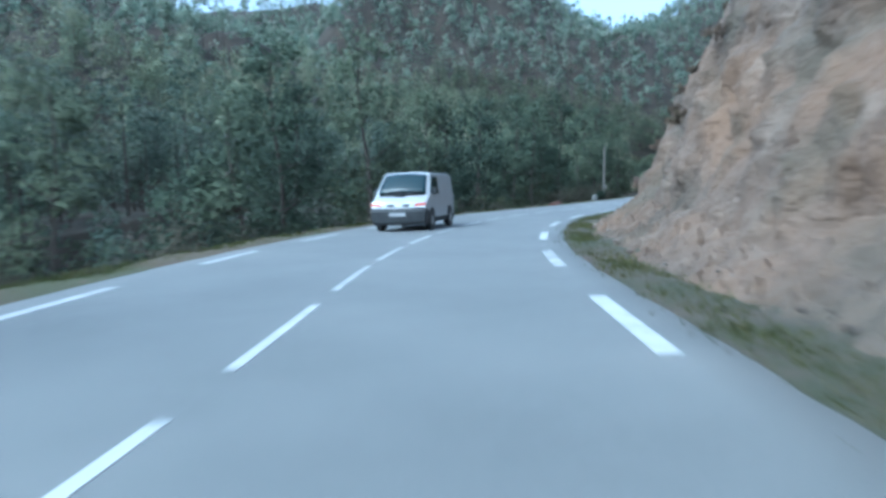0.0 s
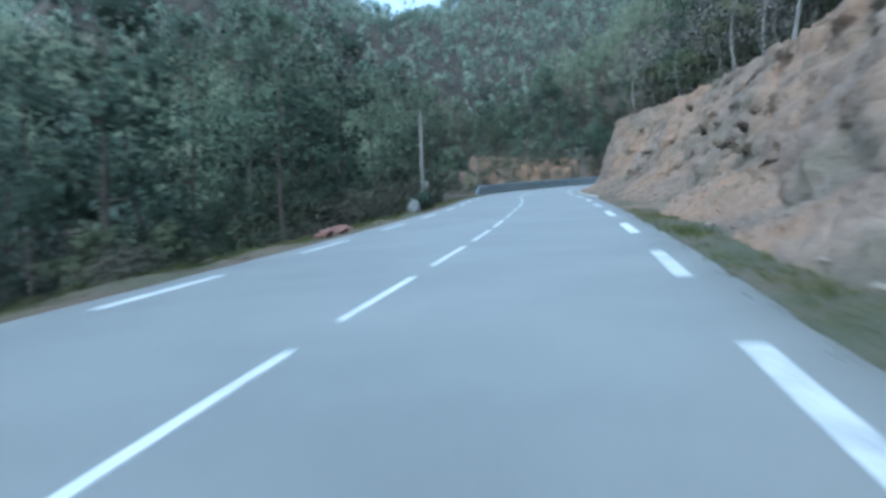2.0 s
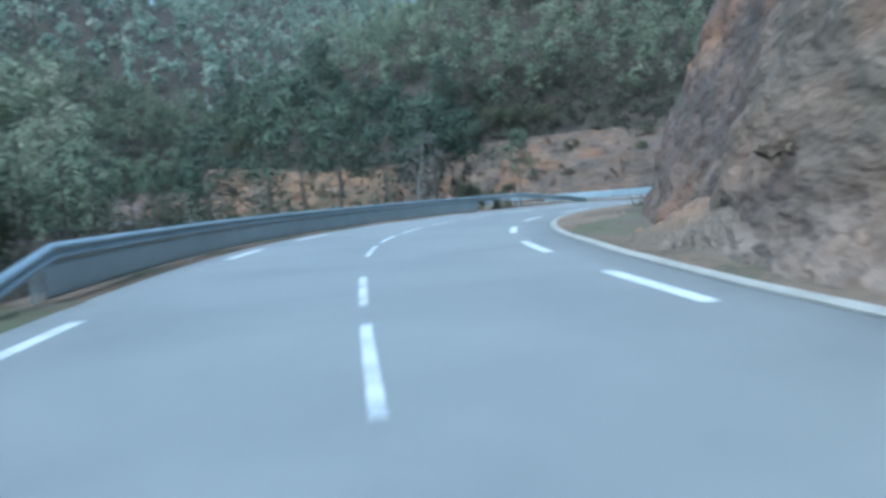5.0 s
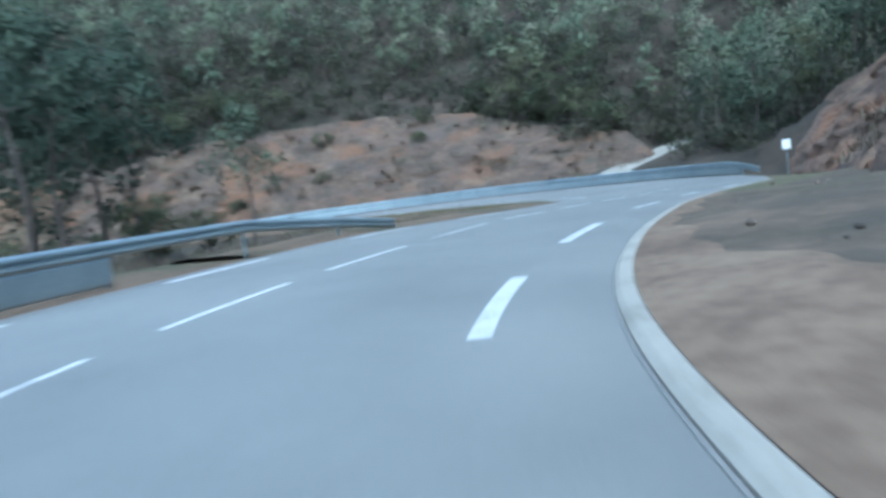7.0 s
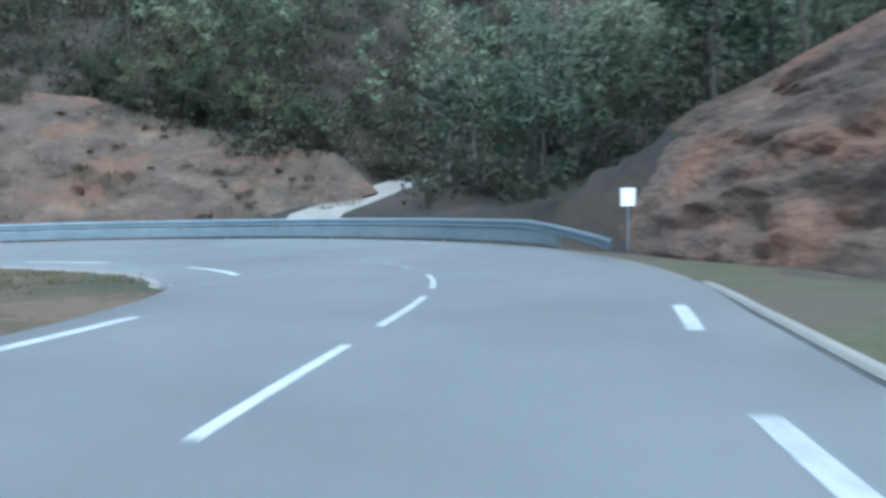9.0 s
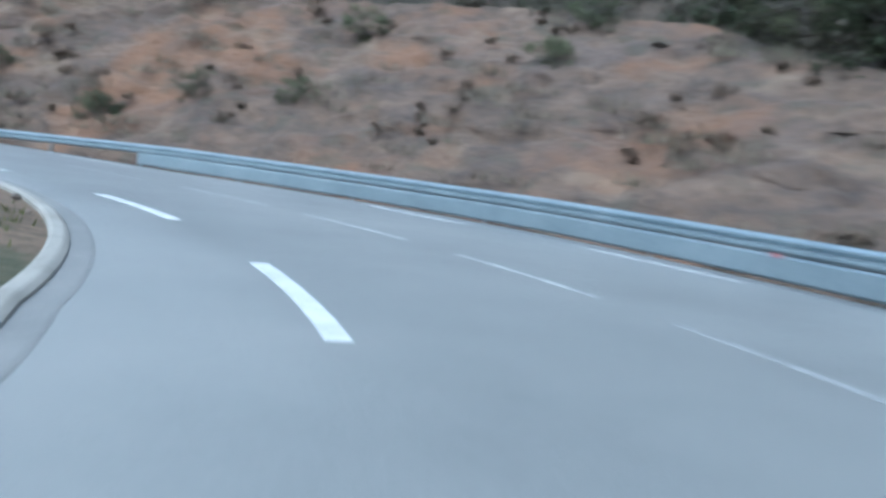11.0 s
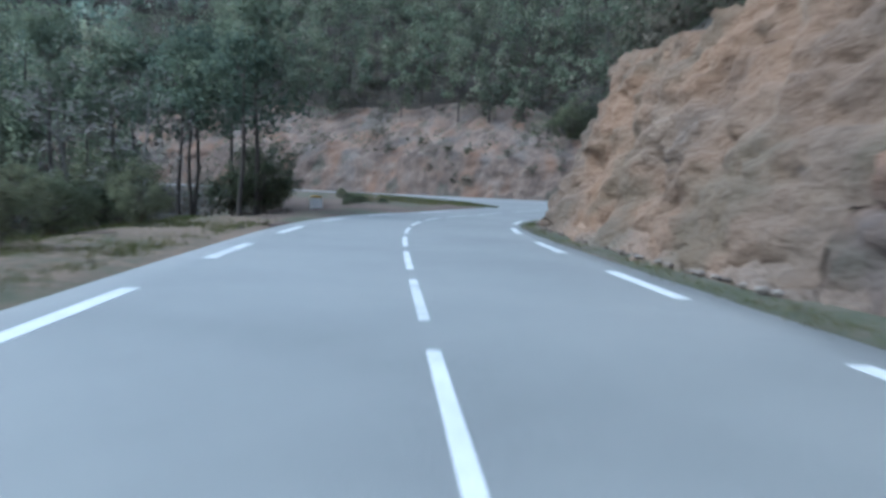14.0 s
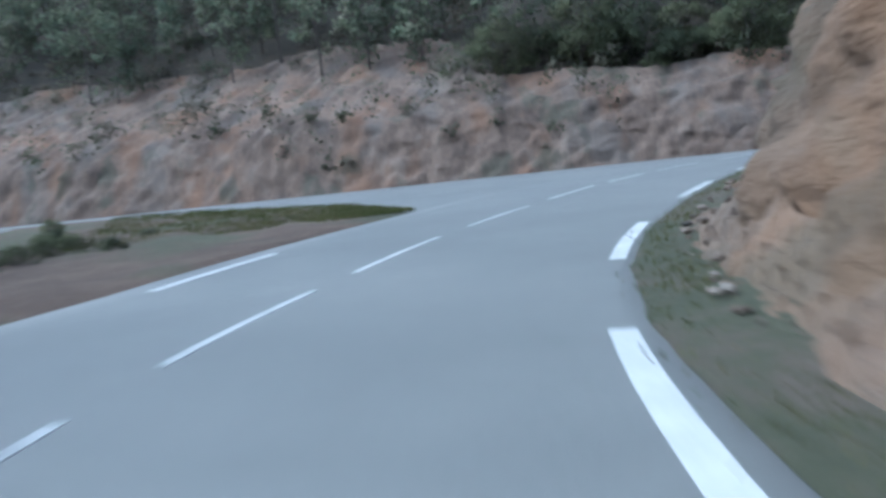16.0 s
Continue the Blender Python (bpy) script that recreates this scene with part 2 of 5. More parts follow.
def part(name, bm, material, parent, label=""):
    """Links a bmesh, or a mesh, as one object under a thing or a part."""
    if isinstance(bm, bmesh.types.BMesh):
        me = bpy.data.meshes.new(name)
        bm.to_mesh(me)
        bm.free()
        me.materials.append(material)
    else:
        me = bm
    ob = new(name, me)
    ob.parent = parent
    return tagged(ob, label)


def box(bm, lo, hi, bevel=0.0):
    """Adds a box from corner to corner, with rounded edges."""
    made = bmesh.ops.create_cube(bm, size=1.0)["verts"]
    lo, hi = Vector(lo), Vector(hi)
    bmesh.ops.scale(bm, verts=made, vec=hi - lo)
    bmesh.ops.translate(bm, verts=made, vec=(hi + lo) / 2)
    if bevel:
        edges = list({e for v in made for e in v.link_edges})
        bmesh.ops.bevel(bm, geom=edges, offset=bevel, segments=2, affect="EDGES")
    return bm


def tube(bm, a, b, r0, r1, sides=8):
    """Adds a tapered rod from a to b."""
    a, b = Vector(a), Vector(b)
    made = bmesh.ops.create_cone(bm, cap_ends=True, segments=sides, radius1=r0, radius2=r1, depth=(b - a).length)["verts"]
    turn = (b - a).to_track_quat("Z", "Y").to_matrix().to_4x4()
    bmesh.ops.transform(bm, verts=made, matrix=Matrix.Translation((a + b) / 2) @ turn)
    return bm


# ---- the road's line: degrees of bend a metre, every six metres from s = -22 ----
BEND = [0.75, 0.73, 0.42, -0.39, -0.75, -0.57, -0.65, -0.97, -0.79, -0.17, 0.18, 0.16, 0.08, 0.04, 0.21, 0.35, -0.11, -0.62,
        -0.3, -0.15, -0.8, -1.4, -1.55, -1.69, -1.79, -1.23, -0.26, -0.34, -0.66, 2.12, 5.27, 4.64, 2.66, 2.19, 2.18, 1.43,
        0.55, 0.15, 0.01, -0.06, -0.22, -0.67, -1.37, -1.98, -2.1, -0.5, -0.5, -3.0, -4.2, -3.6, -2.0, 0.0]
DS = 0.5
LINE_S = np.arange(-22.0, 284.0, DS)
bend = np.radians(np.interp(LINE_S, -22 + 6 * np.arange(len(BEND)), BEND))
LINE_TH = -0.0978 + np.concatenate([[0], np.cumsum((bend[1:] + bend[:-1]) / 2 * DS)])
LINE_X = 0.119 + np.concatenate([[0], np.cumsum(-(np.sin(LINE_TH[1:]) + np.sin(LINE_TH[:-1])) / 2 * DS)])
LINE_Y = -21.964 + np.concatenate([[0], np.cumsum((np.cos(LINE_TH[1:]) + np.cos(LINE_TH[:-1])) / 2 * DS)])
# the road comes up straight from behind
back = np.arange(-90.0, -22.0, DS)
LINE_X = np.concatenate([LINE_X[0] - (-22 - back) * -np.sin(LINE_TH[0]), LINE_X])
LINE_Y = np.concatenate([LINE_Y[0] - (-22 - back) * np.cos(LINE_TH[0]), LINE_Y])
LINE_TH = np.concatenate([np.full(len(back), LINE_TH[0]), LINE_TH])
LINE_S = np.concatenate([back, LINE_S])


def height_at(s):
    """The road's height along its line."""
    return np.interp(s, [134, 146, 158, 240, 252, 280], [0, -0.35, -0.7, -0.7, -0.35, 0.1])


def on_road(s, d, z=0.0):
    """A place s metres along the road and d metres to the left of its middle."""
    th = np.interp(s, LINE_S, LINE_TH)
    return np.array([np.interp(s, LINE_S, LINE_X) - d * np.cos(th), np.interp(s, LINE_S, LINE_Y) - d * np.sin(th), height_at(s) + z])


def left_line(s):
    return np.interp(s, [-90, 18, 30, 44, 85, 150, 160, 165, 180, 205, 236, 260], [3.5, 3.45, 3.58, 3.45, 3.35, 3.5, 3.9, 3.95, 3.4, 3.2, 2.85, 2.8])


def right_line(s):
    return np.interp(s, [-90, 16, 24, 33, 44, 60, 95, 105, 125, 138, 146, 158, 174, 186, 196, 250], [-3.45, -3.45, -3.6, -3.6, -3.45, -3.42, -3.6, -3.8, -3.9, -3.7, -3.5, -4.4, -4.5, -3.85, -3.55, -3.55])


def left_edge(s):
    return left_line(s) + np.interp(s, [-90, 148, 156, 170, 180, 188, 196, 204, 240], [0.75, 0.75, 1.55, 1.85, 1.25, 0.7, 0.6, 0.6, 0.7])


def right_edge(s):
    return right_line(s) - np.interp(s, [-90, 60, 90, 98, 140, 146, 150, 156, 174, 186, 196, 206, 222, 232, 242, 300], [0.55, 0.6, 0.75, 1.1, 1.1, 1.1, 0.8, 0.7, 0.45, 1.05, 1.3, 0.75, 0.6, 0.32, 0.22, 0.22])


def bank(s):
    """How much the outside of the hairpin is raised."""
    return np.interp(s, [150, 160, 178, 190], [0, 0.2, 0.18, 0])


def ribbon(name, s0, s1, edges, material, step=1.0, smooth=True):
    """A strip along the road: edges is a list of (offset function, height) from left to right."""
    ss = np.arange(s0, s1 + 1e-6, step)
    verts = [on_road(s, e(s), z(s) if callable(z) else z) for s in ss for e, z in edges]
    k = len(edges)
    faces = [(i * k + j, i * k + j + 1, (i + 1) * k + j + 1, (i + 1) * k + j) for i in range(len(ss) - 1) for j in range(k - 1)]
    return mesh_from(name, verts, faces, material, smooth)


# ---- terrain ----
# right of the road: distance of the foot, height of the cut, its steepness; left: foot, height, steepness
R_S = [-90, 25, 38, 55, 82, 88, 93, 98, 106, 112, 122, 131, 138, 148, 156, 160.5, 163, 168.5, 171.5, 175, 178, 181, 186, 191, 200, 206, 210, 222, 236, 248, 284]
R_FOOT = [6.0, 6.0, 6.2, 6.4, 6.1, 5.5, 5.7, 6.9, 7.5, 8.6, 9.6, 9.3, 8.6, 7.8, 7.4, 7.4, 7.4, 7.0, 6.8, 6.4, 6.37, 6.35, 6.3, 6.25, 5.91, 5.44, 5.1, 4.85, 4.7, 5.0, 5.4]
R_HIGH = [11.0, 11.0, 7.8, 6.0, 5.9, 5.3, 5.4, 6.8, 7.0, 8.0, 9.5, 9.2, 9.0, 8.5, 7.2, 4.6, 1.6, 0.8, 3.9, 5.1, 6.2, 8.0, 8.9, 8.8, 8.0, 6.5, 5.9, 5.6, 6.8, 7.2, 8.0]
R_STEEP = [2.1, 2.1, 1.6, 1.2, 1.25, 2.4, 2.8, 2.6, 2.6, 1.5, 1.1, 1.05, 1.0, 1.05, 1.15, 1.1, 0.8, 0.4, 0.55, 0.6, 0.62, 0.64, 0.68, 0.71, 1.01, 1.46, 1.8, 2.3, 2.6, 2.6, 2.6]
R_PAST = [0.45, 0.45, 0.45, 0.45, 0.45, 0.45, 0.45, 0.45, 0.5, 0.55, 0.6, 0.6, 0.6, 0.5, 0.4, 0.3, 0.2, 0.3, 0.6, 0.75, 0.76, 0.77, 0.78, 0.79, 0.8, 0.8, 0.8, 0.8, 0.8, 0.8, 0.8]
L_S = [-90, 50, 62, 90, 100, 112, 150, 200, 215, 245, 284]
L_FOOT = [5.3, 5.3, 7.0, 6.5, 6.0, 6.3, 7.0, 7.0, 7.0, 6.0, 6.0]
L_LOW = [-8, -8, -4, -4, -1.8, -0.6, -0.4, -0.8, -3.0, -0.6, -0.4]
L_STEEP = [0.75, 0.75, 0.45, 0.4, 0.2, 0.08, 0.05, 0.1, 0.3, 0.1, 0.1]
SAMPLE = slice(0, len(LINE_S), 2)


WALL_X, WALL_Y = [-80, -60, -30, -2, 24, 38, 46, 62, 100], [162, 173, 190, 205, 215.5, 222, 226, 233, 262]


def terrain(px, py, under=0.14):
    """The ground's height at places given as arrays, and the distance to the road with its sign (left is positive) and s."""
    px, py = np.asarray(px, float).ravel(), np.asarray(py, float).ravel()
    sx, sy, st, ss = LINE_X[SAMPLE], LINE_Y[SAMPLE], LINE_TH[SAMPLE], LINE_S[SAMPLE]
    near = np.empty(len(px), int)
    for a in range(0, len(px), 20000):
        near[a:a + 20000] = ((px[a:a + 20000, None] - sx) ** 2 + (py[a:a + 20000, None] - sy) ** 2).argmin(1)
    dx, dy = px - sx[near], py - sy[near]
    far = np.hypot(dx, dy)
    side = np.where(-dx * np.cos(st[near]) - dy * np.sin(st[near]) >= 0, 1.0, -1.0)
    s = ss[near]
    foot = np.where(side > 0, np.interp(s, L_S, L_FOOT), np.interp(s, R_S, R_FOOT) + 0.9)
    high = np.where(side > 0, np.interp(s, L_S, L_LOW), np.interp(s, R_S, R_HIGH))
    steep = np.where(side > 0, -np.interp(s, L_S, L_STEEP), np.interp(s, R_S, R_STEEP))
    run = np.maximum(far - foot, 0)
    z = np.where(side > 0, np.maximum(high, steep * run), np.minimum(high, steep * run))
    past = np.maximum(run - np.abs(high / steep), 0)
    z += np.where(side < 0, np.minimum(past * np.interp(s, R_S, R_PAST), 75), 0)
    hill = np.clip(far - np.where(side > 0, 36, 45), 0, None) * 0.62
    out = np.hypot(px, py + 15)
    notch = np.exp(-((np.arctan2(px, py + 15) - 0.15) / 0.085) ** 2) * (out > 60)
    up = 135 * (1 - np.exp(-hill / 135))
    gap = np.minimum(up, np.minimum(0.30 * np.clip(out - 110, 0, None), 0.18 * out))
    z += np.where(side > 0, 1.0, 0.9) * (up + notch * (gap - up))
    beyond = np.where((px > -80) & (px < 75) & (side > 0), py - np.interp(px, WALL_X, WALL_Y), -9.0)
    z = np.where((side > 0) & (s > 236) & (beyond < 1) & (beyond > -60) & (px > -60), np.interp(far, [8, 30], [-0.1, 0.3]) * np.clip((s - 236) / 8, 0, 1) + np.minimum(z, 0.0), z)
    above = np.minimum((beyond - 1) * 1.3, 2.6) + 0.62 * np.clip(beyond - 3, 0, 200) + 0.14 * np.clip(beyond - 3, 0, 10) + 0.4
    above += notch * (np.minimum(above, np.maximum(0.18 * out, 7)) - above)
    z = np.where(beyond > 1, z + (above - z) * np.clip((px + 80) / 25, 0, 1), z)
    north = 0.5 * np.clip(py - 240 - 0.15 * np.clip(px - 60, 0, None), 0, 260)
    north += notch * (np.minimum(north, 0.18 * out) - north)
    z = np.maximum(z, np.where(far > 25, north, -20))
    wave = np.sin(px * 0.11 + 1.3) * np.sin(py * 0.093 + 0.4) + 0.6 * np.sin(px * 0.23 + py * 0.17) + 0.35 * np.sin(px * 0.61 - py * 0.47)
    z += wave * 0.5 * np.clip((far - foot - 1) / 8, 0, 1) * np.where((beyond > -16) & (beyond < 2), 0.15, 1)
    z += wave * 2.5 * np.clip((far - 50) / 60, 0, 1)
    z += np.interp(s, [134, 146, 158, 240, 252, 280], [0, -0.35, -0.7, -0.7, -0.35, 0.1]) - under
    # a level bed for the track behind the hairpin
    along = np.clip((px - 89.5) / 24, 0, 1.2)
    away = np.abs(py - 130.9 - 0.8 * along)
    bed = np.clip(1 - (away - 1.9) / 3.5, 0, 1) * np.clip((px - 88.5) / 2.5, 0, 1) * (px < 118)
    z += bed * (0.1 + 3.2 * along - z)
    return z, far * side, s


def spread_out(lo, hi, step, reach):
    """Grid lines at an even step between lo and hi, then ever wider out to the horizon."""
    out, mid = [], list(np.arange(lo, hi + 1e-6, step))
    w, x = step, hi
    while x < hi + reach:
        w *= 1.22
        x += w
        out.append(x)
    w, x, pre = step, lo, []
    while x > lo - reach:
        w *= 1.22
        x -= w
        pre.append(x)
    return np.array(pre[::-1] + mid + out)


gx, gy = spread_out(-45, 125, 0.9, 1800), spread_out(-45, 245, 0.9, 1800)
mx, my = np.meshgrid(gx, gy)
mz = terrain(mx, my)[0]
nx, ny = len(gx), len(gy)
idx = np.arange(nx * ny).reshape(ny, nx)
quads = np.stack([idx[:-1, :-1], idx[:-1, 1:], idx[1:, 1:], idx[1:, :-1]], -1).reshape(-1, 4)
me = bpy.data.meshes.new("ground")
me.vertices.add(nx * ny)
me.vertices.foreach_set("co", np.stack([mx.ravel(), my.ravel(), mz], -1).ravel())
me.loops.add(quads.size)
me.loops.foreach_set("vertex_index", quads.ravel())
me.polygons.add(len(quads))
me.polygons.foreach_set("loop_start", np.arange(0, quads.size, 4))
me.polygons.foreach_set("use_smooth", np.ones(len(quads), bool))
me.materials.append(GROUND)
me.update(calc_edges=True)
tagged(new("ground", me), "brown stony hillside soil with patches of dry grass", "ground", kind="structure")

# ---- road, markings, verges ----
road = tagged(new("road", ribbon("road", -88, 283, [
    (lambda s: left_edge(s) + 0.15, -0.16), (left_edge, 0.0), (left_line, 0.012), (lambda s: 0.0, 0.03), (right_line, lambda s: 0.012 + 0.65 * bank(s)), (right_edge, bank),
    (lambda s: right_edge(s) - 0.15, -0.16)], ASPHALT)), "grey worn asphalt two-lane mountain road", "road", kind="structure")


def dash(name, s0, s1, offset, width, z, paint):
    ss = np.linspace(s0, s1, 6)
    verts = [on_road(s, offset(s) + k * width / 2, z) for s in ss for k in (1, -1)]
    verts += [on_road(s, offset(s) + k * (width / 2 + 0.01), z - 0.02) for s in ss for k in (1, -1)]
    faces = [(2 * i, 2 * i + 1, 2 * i + 3, 2 * i + 2) for i in range(5)]
    for i in range(5):
        faces += [(12 + 2 * i, 2 * i, 2 * i + 2, 14 + 2 * i), (2 * i + 1, 13 + 2 * i, 15 + 2 * i, 2 * i + 3)]
    part(name, mesh_from(name, verts, faces, paint), paint, road)


def middle(s):
    return -0.12


# centre line: dashes of 3.26 m every 4.56 m; the far end of one of them, then the stretch
for anchor, lo, hi in ((2.74, -85, 96), (101.44, 98, 158), (161.49, 158, 275)):
    k0 = math.ceil((lo - anchor) / 4.563)
    while anchor + k0 * 4.563 < hi:
        end = anchor + k0 * 4.563
        dash("centre_dash", end - 3.26, end, middle, 0.11, 0.036, FADED if 160 < end < 200 else PAINT)
        k0 += 1


def edge_dashes(offset, anchor, lo, hi, paint=PAINT):
    """Edge dashes of 3.3 m every 6.92 m, told off along the edge line itself."""
    ss = np.arange(lo, hi, 0.1)
    places = np.array([on_road(s, offset(s))[:2] for s in ss])
    run = np.concatenate([[0], np.cumsum(np.hypot(*np.diff(places, axis=0).T))])
    run -= np.interp(anchor, ss, run)
    for k in range(math.ceil((run[0] + 3.3) / 6.925), math.floor(run[-1] / 6.925) + 1):
        a, b = np.interp([k * 6.925 - 3.29, k * 6.925], run, ss)
        dash("edge_dash", a, b, offset, 0.2, 0.018 + (0.65 * bank(a) if offset is right_line else 0), paint)


edge_dashes(right_line, 30.0, -85, 96)
edge_dashes(right_line, 122.8, 96, 155)
edge_dashes(right_line, 170.3, 158, 190, FADED)
edge_dashes(right_line, 214.0, 190, 270)
edge_dashes(left_line, 43.2, -85, 94)
edge_dashes(left_line, 110.0, 96, 150)
edge_dashes(left_line, 203.2, 158, 244)


# ---- rock cuts ----
def rock_face(name, label, count, foot_at, high_at, steep_at, place, seed, step, rough=0.8, back=3.0, rows=46, trend=0.25, material=ROCK, strata=0.6, chips=0.34, columns=0.0, origin=0.0, ends=(True, True), kink=99.0, grain=(0.8, 1.3), blocks=1.0, calm=False):
    """A bare rock face broken into ledges, bulges and cracks; place(i, d, z) lays a point of it into the world."""
    verts = []
    for i in range(count):
        s = i * step
        foot, high, steep = foot_at(i), high_at(i), steep_at(i)
        fade = min(1.0, (s + 0.5) / 4 if ends[0] else 1.0, ((count - 1 - i) * step + 0.5) / 4 if ends[1] else 1.0)
        s += origin
        ends_in = fade
        if calm:
            fade *= np.interp(s, [76, 86, 110, 120], [1, 0.42, 0.42, 1])
        for j in range(rows):
            u = j / (rows - 5)
            z = min(u, 1.0) * (high + 0.35) - 0.35
            d = foot + max(z, 0) / steep + max(z - kink, 0) * 0.9 + max(u - 1, 0) * back * 6 + (1 - ends_in) * 1.4
            p = Vector((s * 0.9, d * 0.9 + seed * 17, z * 1.2))
            big = noise.fractal(p * 0.26, 1.0, 2.1, 4)
            tilt = z * 0.8 + trend * s
            ledge = noise.noise(Vector((s * 0.1, seed, tilt * 0.9))) + 0.5 * noise.noise(Vector((s * 0.25, seed + 9, tilt * 2.6)))
            ledge += 0.42 * noise.noise(Vector((s * 0.3, seed + 4, tilt * 3.8)))
            chip = noise.fractal(Vector((p.x * grain[0], p.y, p.z * grain[1])) * 1.1, 0.9, 2.2, 4)
            crack = max(0.0, 1 - 7 * abs(noise.noise(Vector((s * 0.4 + big, seed + 31, z * 0.8 + trend * s))))) * 0.24
            block = 0.0
            for size, deep in ((0.55, 0.2), (1.5, 0.1)):
                hub = noise.voronoi(Vector(((s + z * 0.35) * size, seed * 3.7, (z - trend * s) * size * 1.5)))[1][0]
                block += (noise.cell(hub * 7.3) - 0.5) * deep * blocks
            push = (block - crack + big * 0.5 + ledge * strata * 0.6 + chip * chips + columns * noise.noise(Vector((s * 0.55 + big, seed, z * 0.14))) + columns * 0.5 * noise.noise(Vector((s * 1.5, seed, z * 0.3)))) * rough * fade * (0.3 if u < 0.05 else 1.0) * (0.5 if u > 1 else 1)
            zz = z + chip * 0.2 * fade + (0.10 + max(u - 1, 0) * 2.0 if u >= 1 else 0)
            jolt = noise.noise_vector(Vector((i * 1.37, j * 1.71, seed))) * 0.05 * fade
            verts.append(Vector(place(i, d - push, zz - 0.1 * block)) + jolt)
    faces = [(i * rows + j, (i + 1) * rows + j, (i + 1) * rows + j + 1, i * rows + j + 1) for i in range(count - 1) for j in range(rows - 1)]
    return tagged(new(name, mesh_from(name, verts, faces, material, True)), label, "rock face", kind="structure")


def road_cut(name, label, s0, s1, seed, step=0.27, **more):
    at = [s0 + i * step for i in range(round((s1 - s0) / step) + 1)]
    rock_face(name, label, len(at), lambda i: np.interp(at[i], R_S, R_FOOT), lambda i: np.interp(at[i], R_S, R_HIGH),
              lambda i: np.interp(at[i], R_S, R_STEEP), lambda i, d, z: on_road(at[i], -d, z), seed, step, origin=s0, **more)


road_cut("rock_cut_1", "ochre and grey broken rock face of the road cut", -39, 96, 1, ends=(True, False), rough=0.8, calm=True, strata=0.32, chips=0.24)
road_cut("rock_cut_2", "reddish brown rock slope behind the wide grass verge", 96, 161.07, 1, ends=(False, True), rough=0.8, calm=True, material=RED_BANK, strata=0.3, chips=0.26)
road_cut("rock_cut_3", "brown and ochre bank of loose rock above the hairpin", 169.32, 210.9, 3, ends=(True, False), rough=0.85, material=BANK, strata=0.32, chips=0.26)
road_cut("rock_cut_4", "tall ochre rock face beside the climbing road", 210.9, 279.75, 3, ends=(False, True), rough=0.72, material=OCHRE, strata=0.36, chips=0.26)
wall_x = [-80 + 0.25 * i for i in range(620)]
rock_face("rock_cut_5", "long grey and rust red rock wall above the side road", len(wall_x), lambda i: 0.0, lambda i: float(np.interp(wall_x[i], [-40, 10, 20, 26, 34, 60], [9.5, 9.6, 9.3, 6.4, 5.2, 5.0])) + 0.35 * math.sin(i * 0.019) + 0.3 * math.sin(i * 0.069) + 0.25 * math.sin(i * 0.17 + 1), lambda i: 1.7,
          lambda i, d, z: (wall_x[i], np.interp(wall_x[i], WALL_X, WALL_Y) + d, z - 0.25), 5, 0.28, rough=0.34, rows=44, kink=3.9, trend=0.02, material=WALL, strata=0.12, chips=0.34, columns=0.4, grain=(1.3, 0.9), blocks=2.0)

# ---- side road and the apron where it joins ----
side_x = np.arange(-78, 46.1, 2.0)
side_y = np.interp(side_x, WALL_X, WALL_Y) - 1.2
tagged(new("road_side", mesh_from("road_side", [p for x, y in zip(side_x, side_y) for p in ((x, y, -0.10), (x, y - 3, -0.06), (x, y - 6.2, -0.10), (x, y - 6.35, -0.4))],
       [(4 * i + j, 4 * i + 4 + j, 4 * i + 5 + j, 4 * i + 1 + j) for i in range(len(side_x) - 1) for j in range(3)], ASPHALT)),
       "pale grey asphalt side road below the rock wall", "road", kind="structure")
rim = [(38.8, 198.0, -0.68), (31, 202.5, -0.42), (20, 204.3, -0.2), (12, 203.2, -0.12), (20, 207.5, -0.085), (30, 212.0, -0.085), (40, 216.5, -0.085), (47, 220.0, -0.085)]
rim += [tuple(on_road(q, left_edge(q) - 0.25, -0.02)) for q in (272, 267, 262, 257, 252, 249)]
tagged(new("road_apron", mesh_from("road_apron", [*rim, (38, 208, -0.27)], [(len(rim), i, (i + 1) % len(rim)) for i in range(len(rim))], ASPHALT)),
       "grey asphalt apron where the side road joins", "road", kind="structure")
def island_edges(q):
    """The island's sides at the climbing road and at the side road."""
    near = on_road(q, left_edge(q) + 0.02, -0.03)
    fx = np.interp(q, [221, 230, 236, 240, 244, 250], [-22, 0, 13, 22, 31, 38.7])
    far_side = np.array([fx, np.interp(fx, [-22, 0, 13, 20, 31, 38.7], [188.5, 197.5, 203.3, 204.4, 202.6, 198.0]), np.interp(fx, [-22, 13, 20, 31, 38.7], [-0.12, -0.12, -0.2, -0.42, -0.7])])
    share = max(0.1, min(1.0, (q - 224) / 10))
    if share < 1:
        far_side = near + (far_side - near) * share
        far_side[2] = float(terrain([far_side[0]], [far_side[1]])[0][0]) + 0.02
    return near, far_side


verts, cols = [], 12
for q in np.linspace(223, 250, 30):
    near, far_side = island_edges(q)
    for j in range(cols):
        u = (j / (cols - 1)) ** 1.6
        p = near + (far_side - near) * u
        p[2] += (0.10 + 0.12 * noise.fractal(Vector(p) * 0.5, 1.0, 2.0, 3)) * min(1, j * 0.7, (cols - 1 - j) * 0.7) * min(1, (250 - q) / 6)
        verts.append(p)
tagged(new("verge_5", mesh_from("verge_5", verts, [(i * cols + j + 1, i * cols + j, (i + 1) * cols + j, (i + 1) * cols + j + 1) for i in range(29) for j in range(cols - 1)], ISLAND, True)),
       "island of brown earth and grass between the roads", "verge", kind="structure")

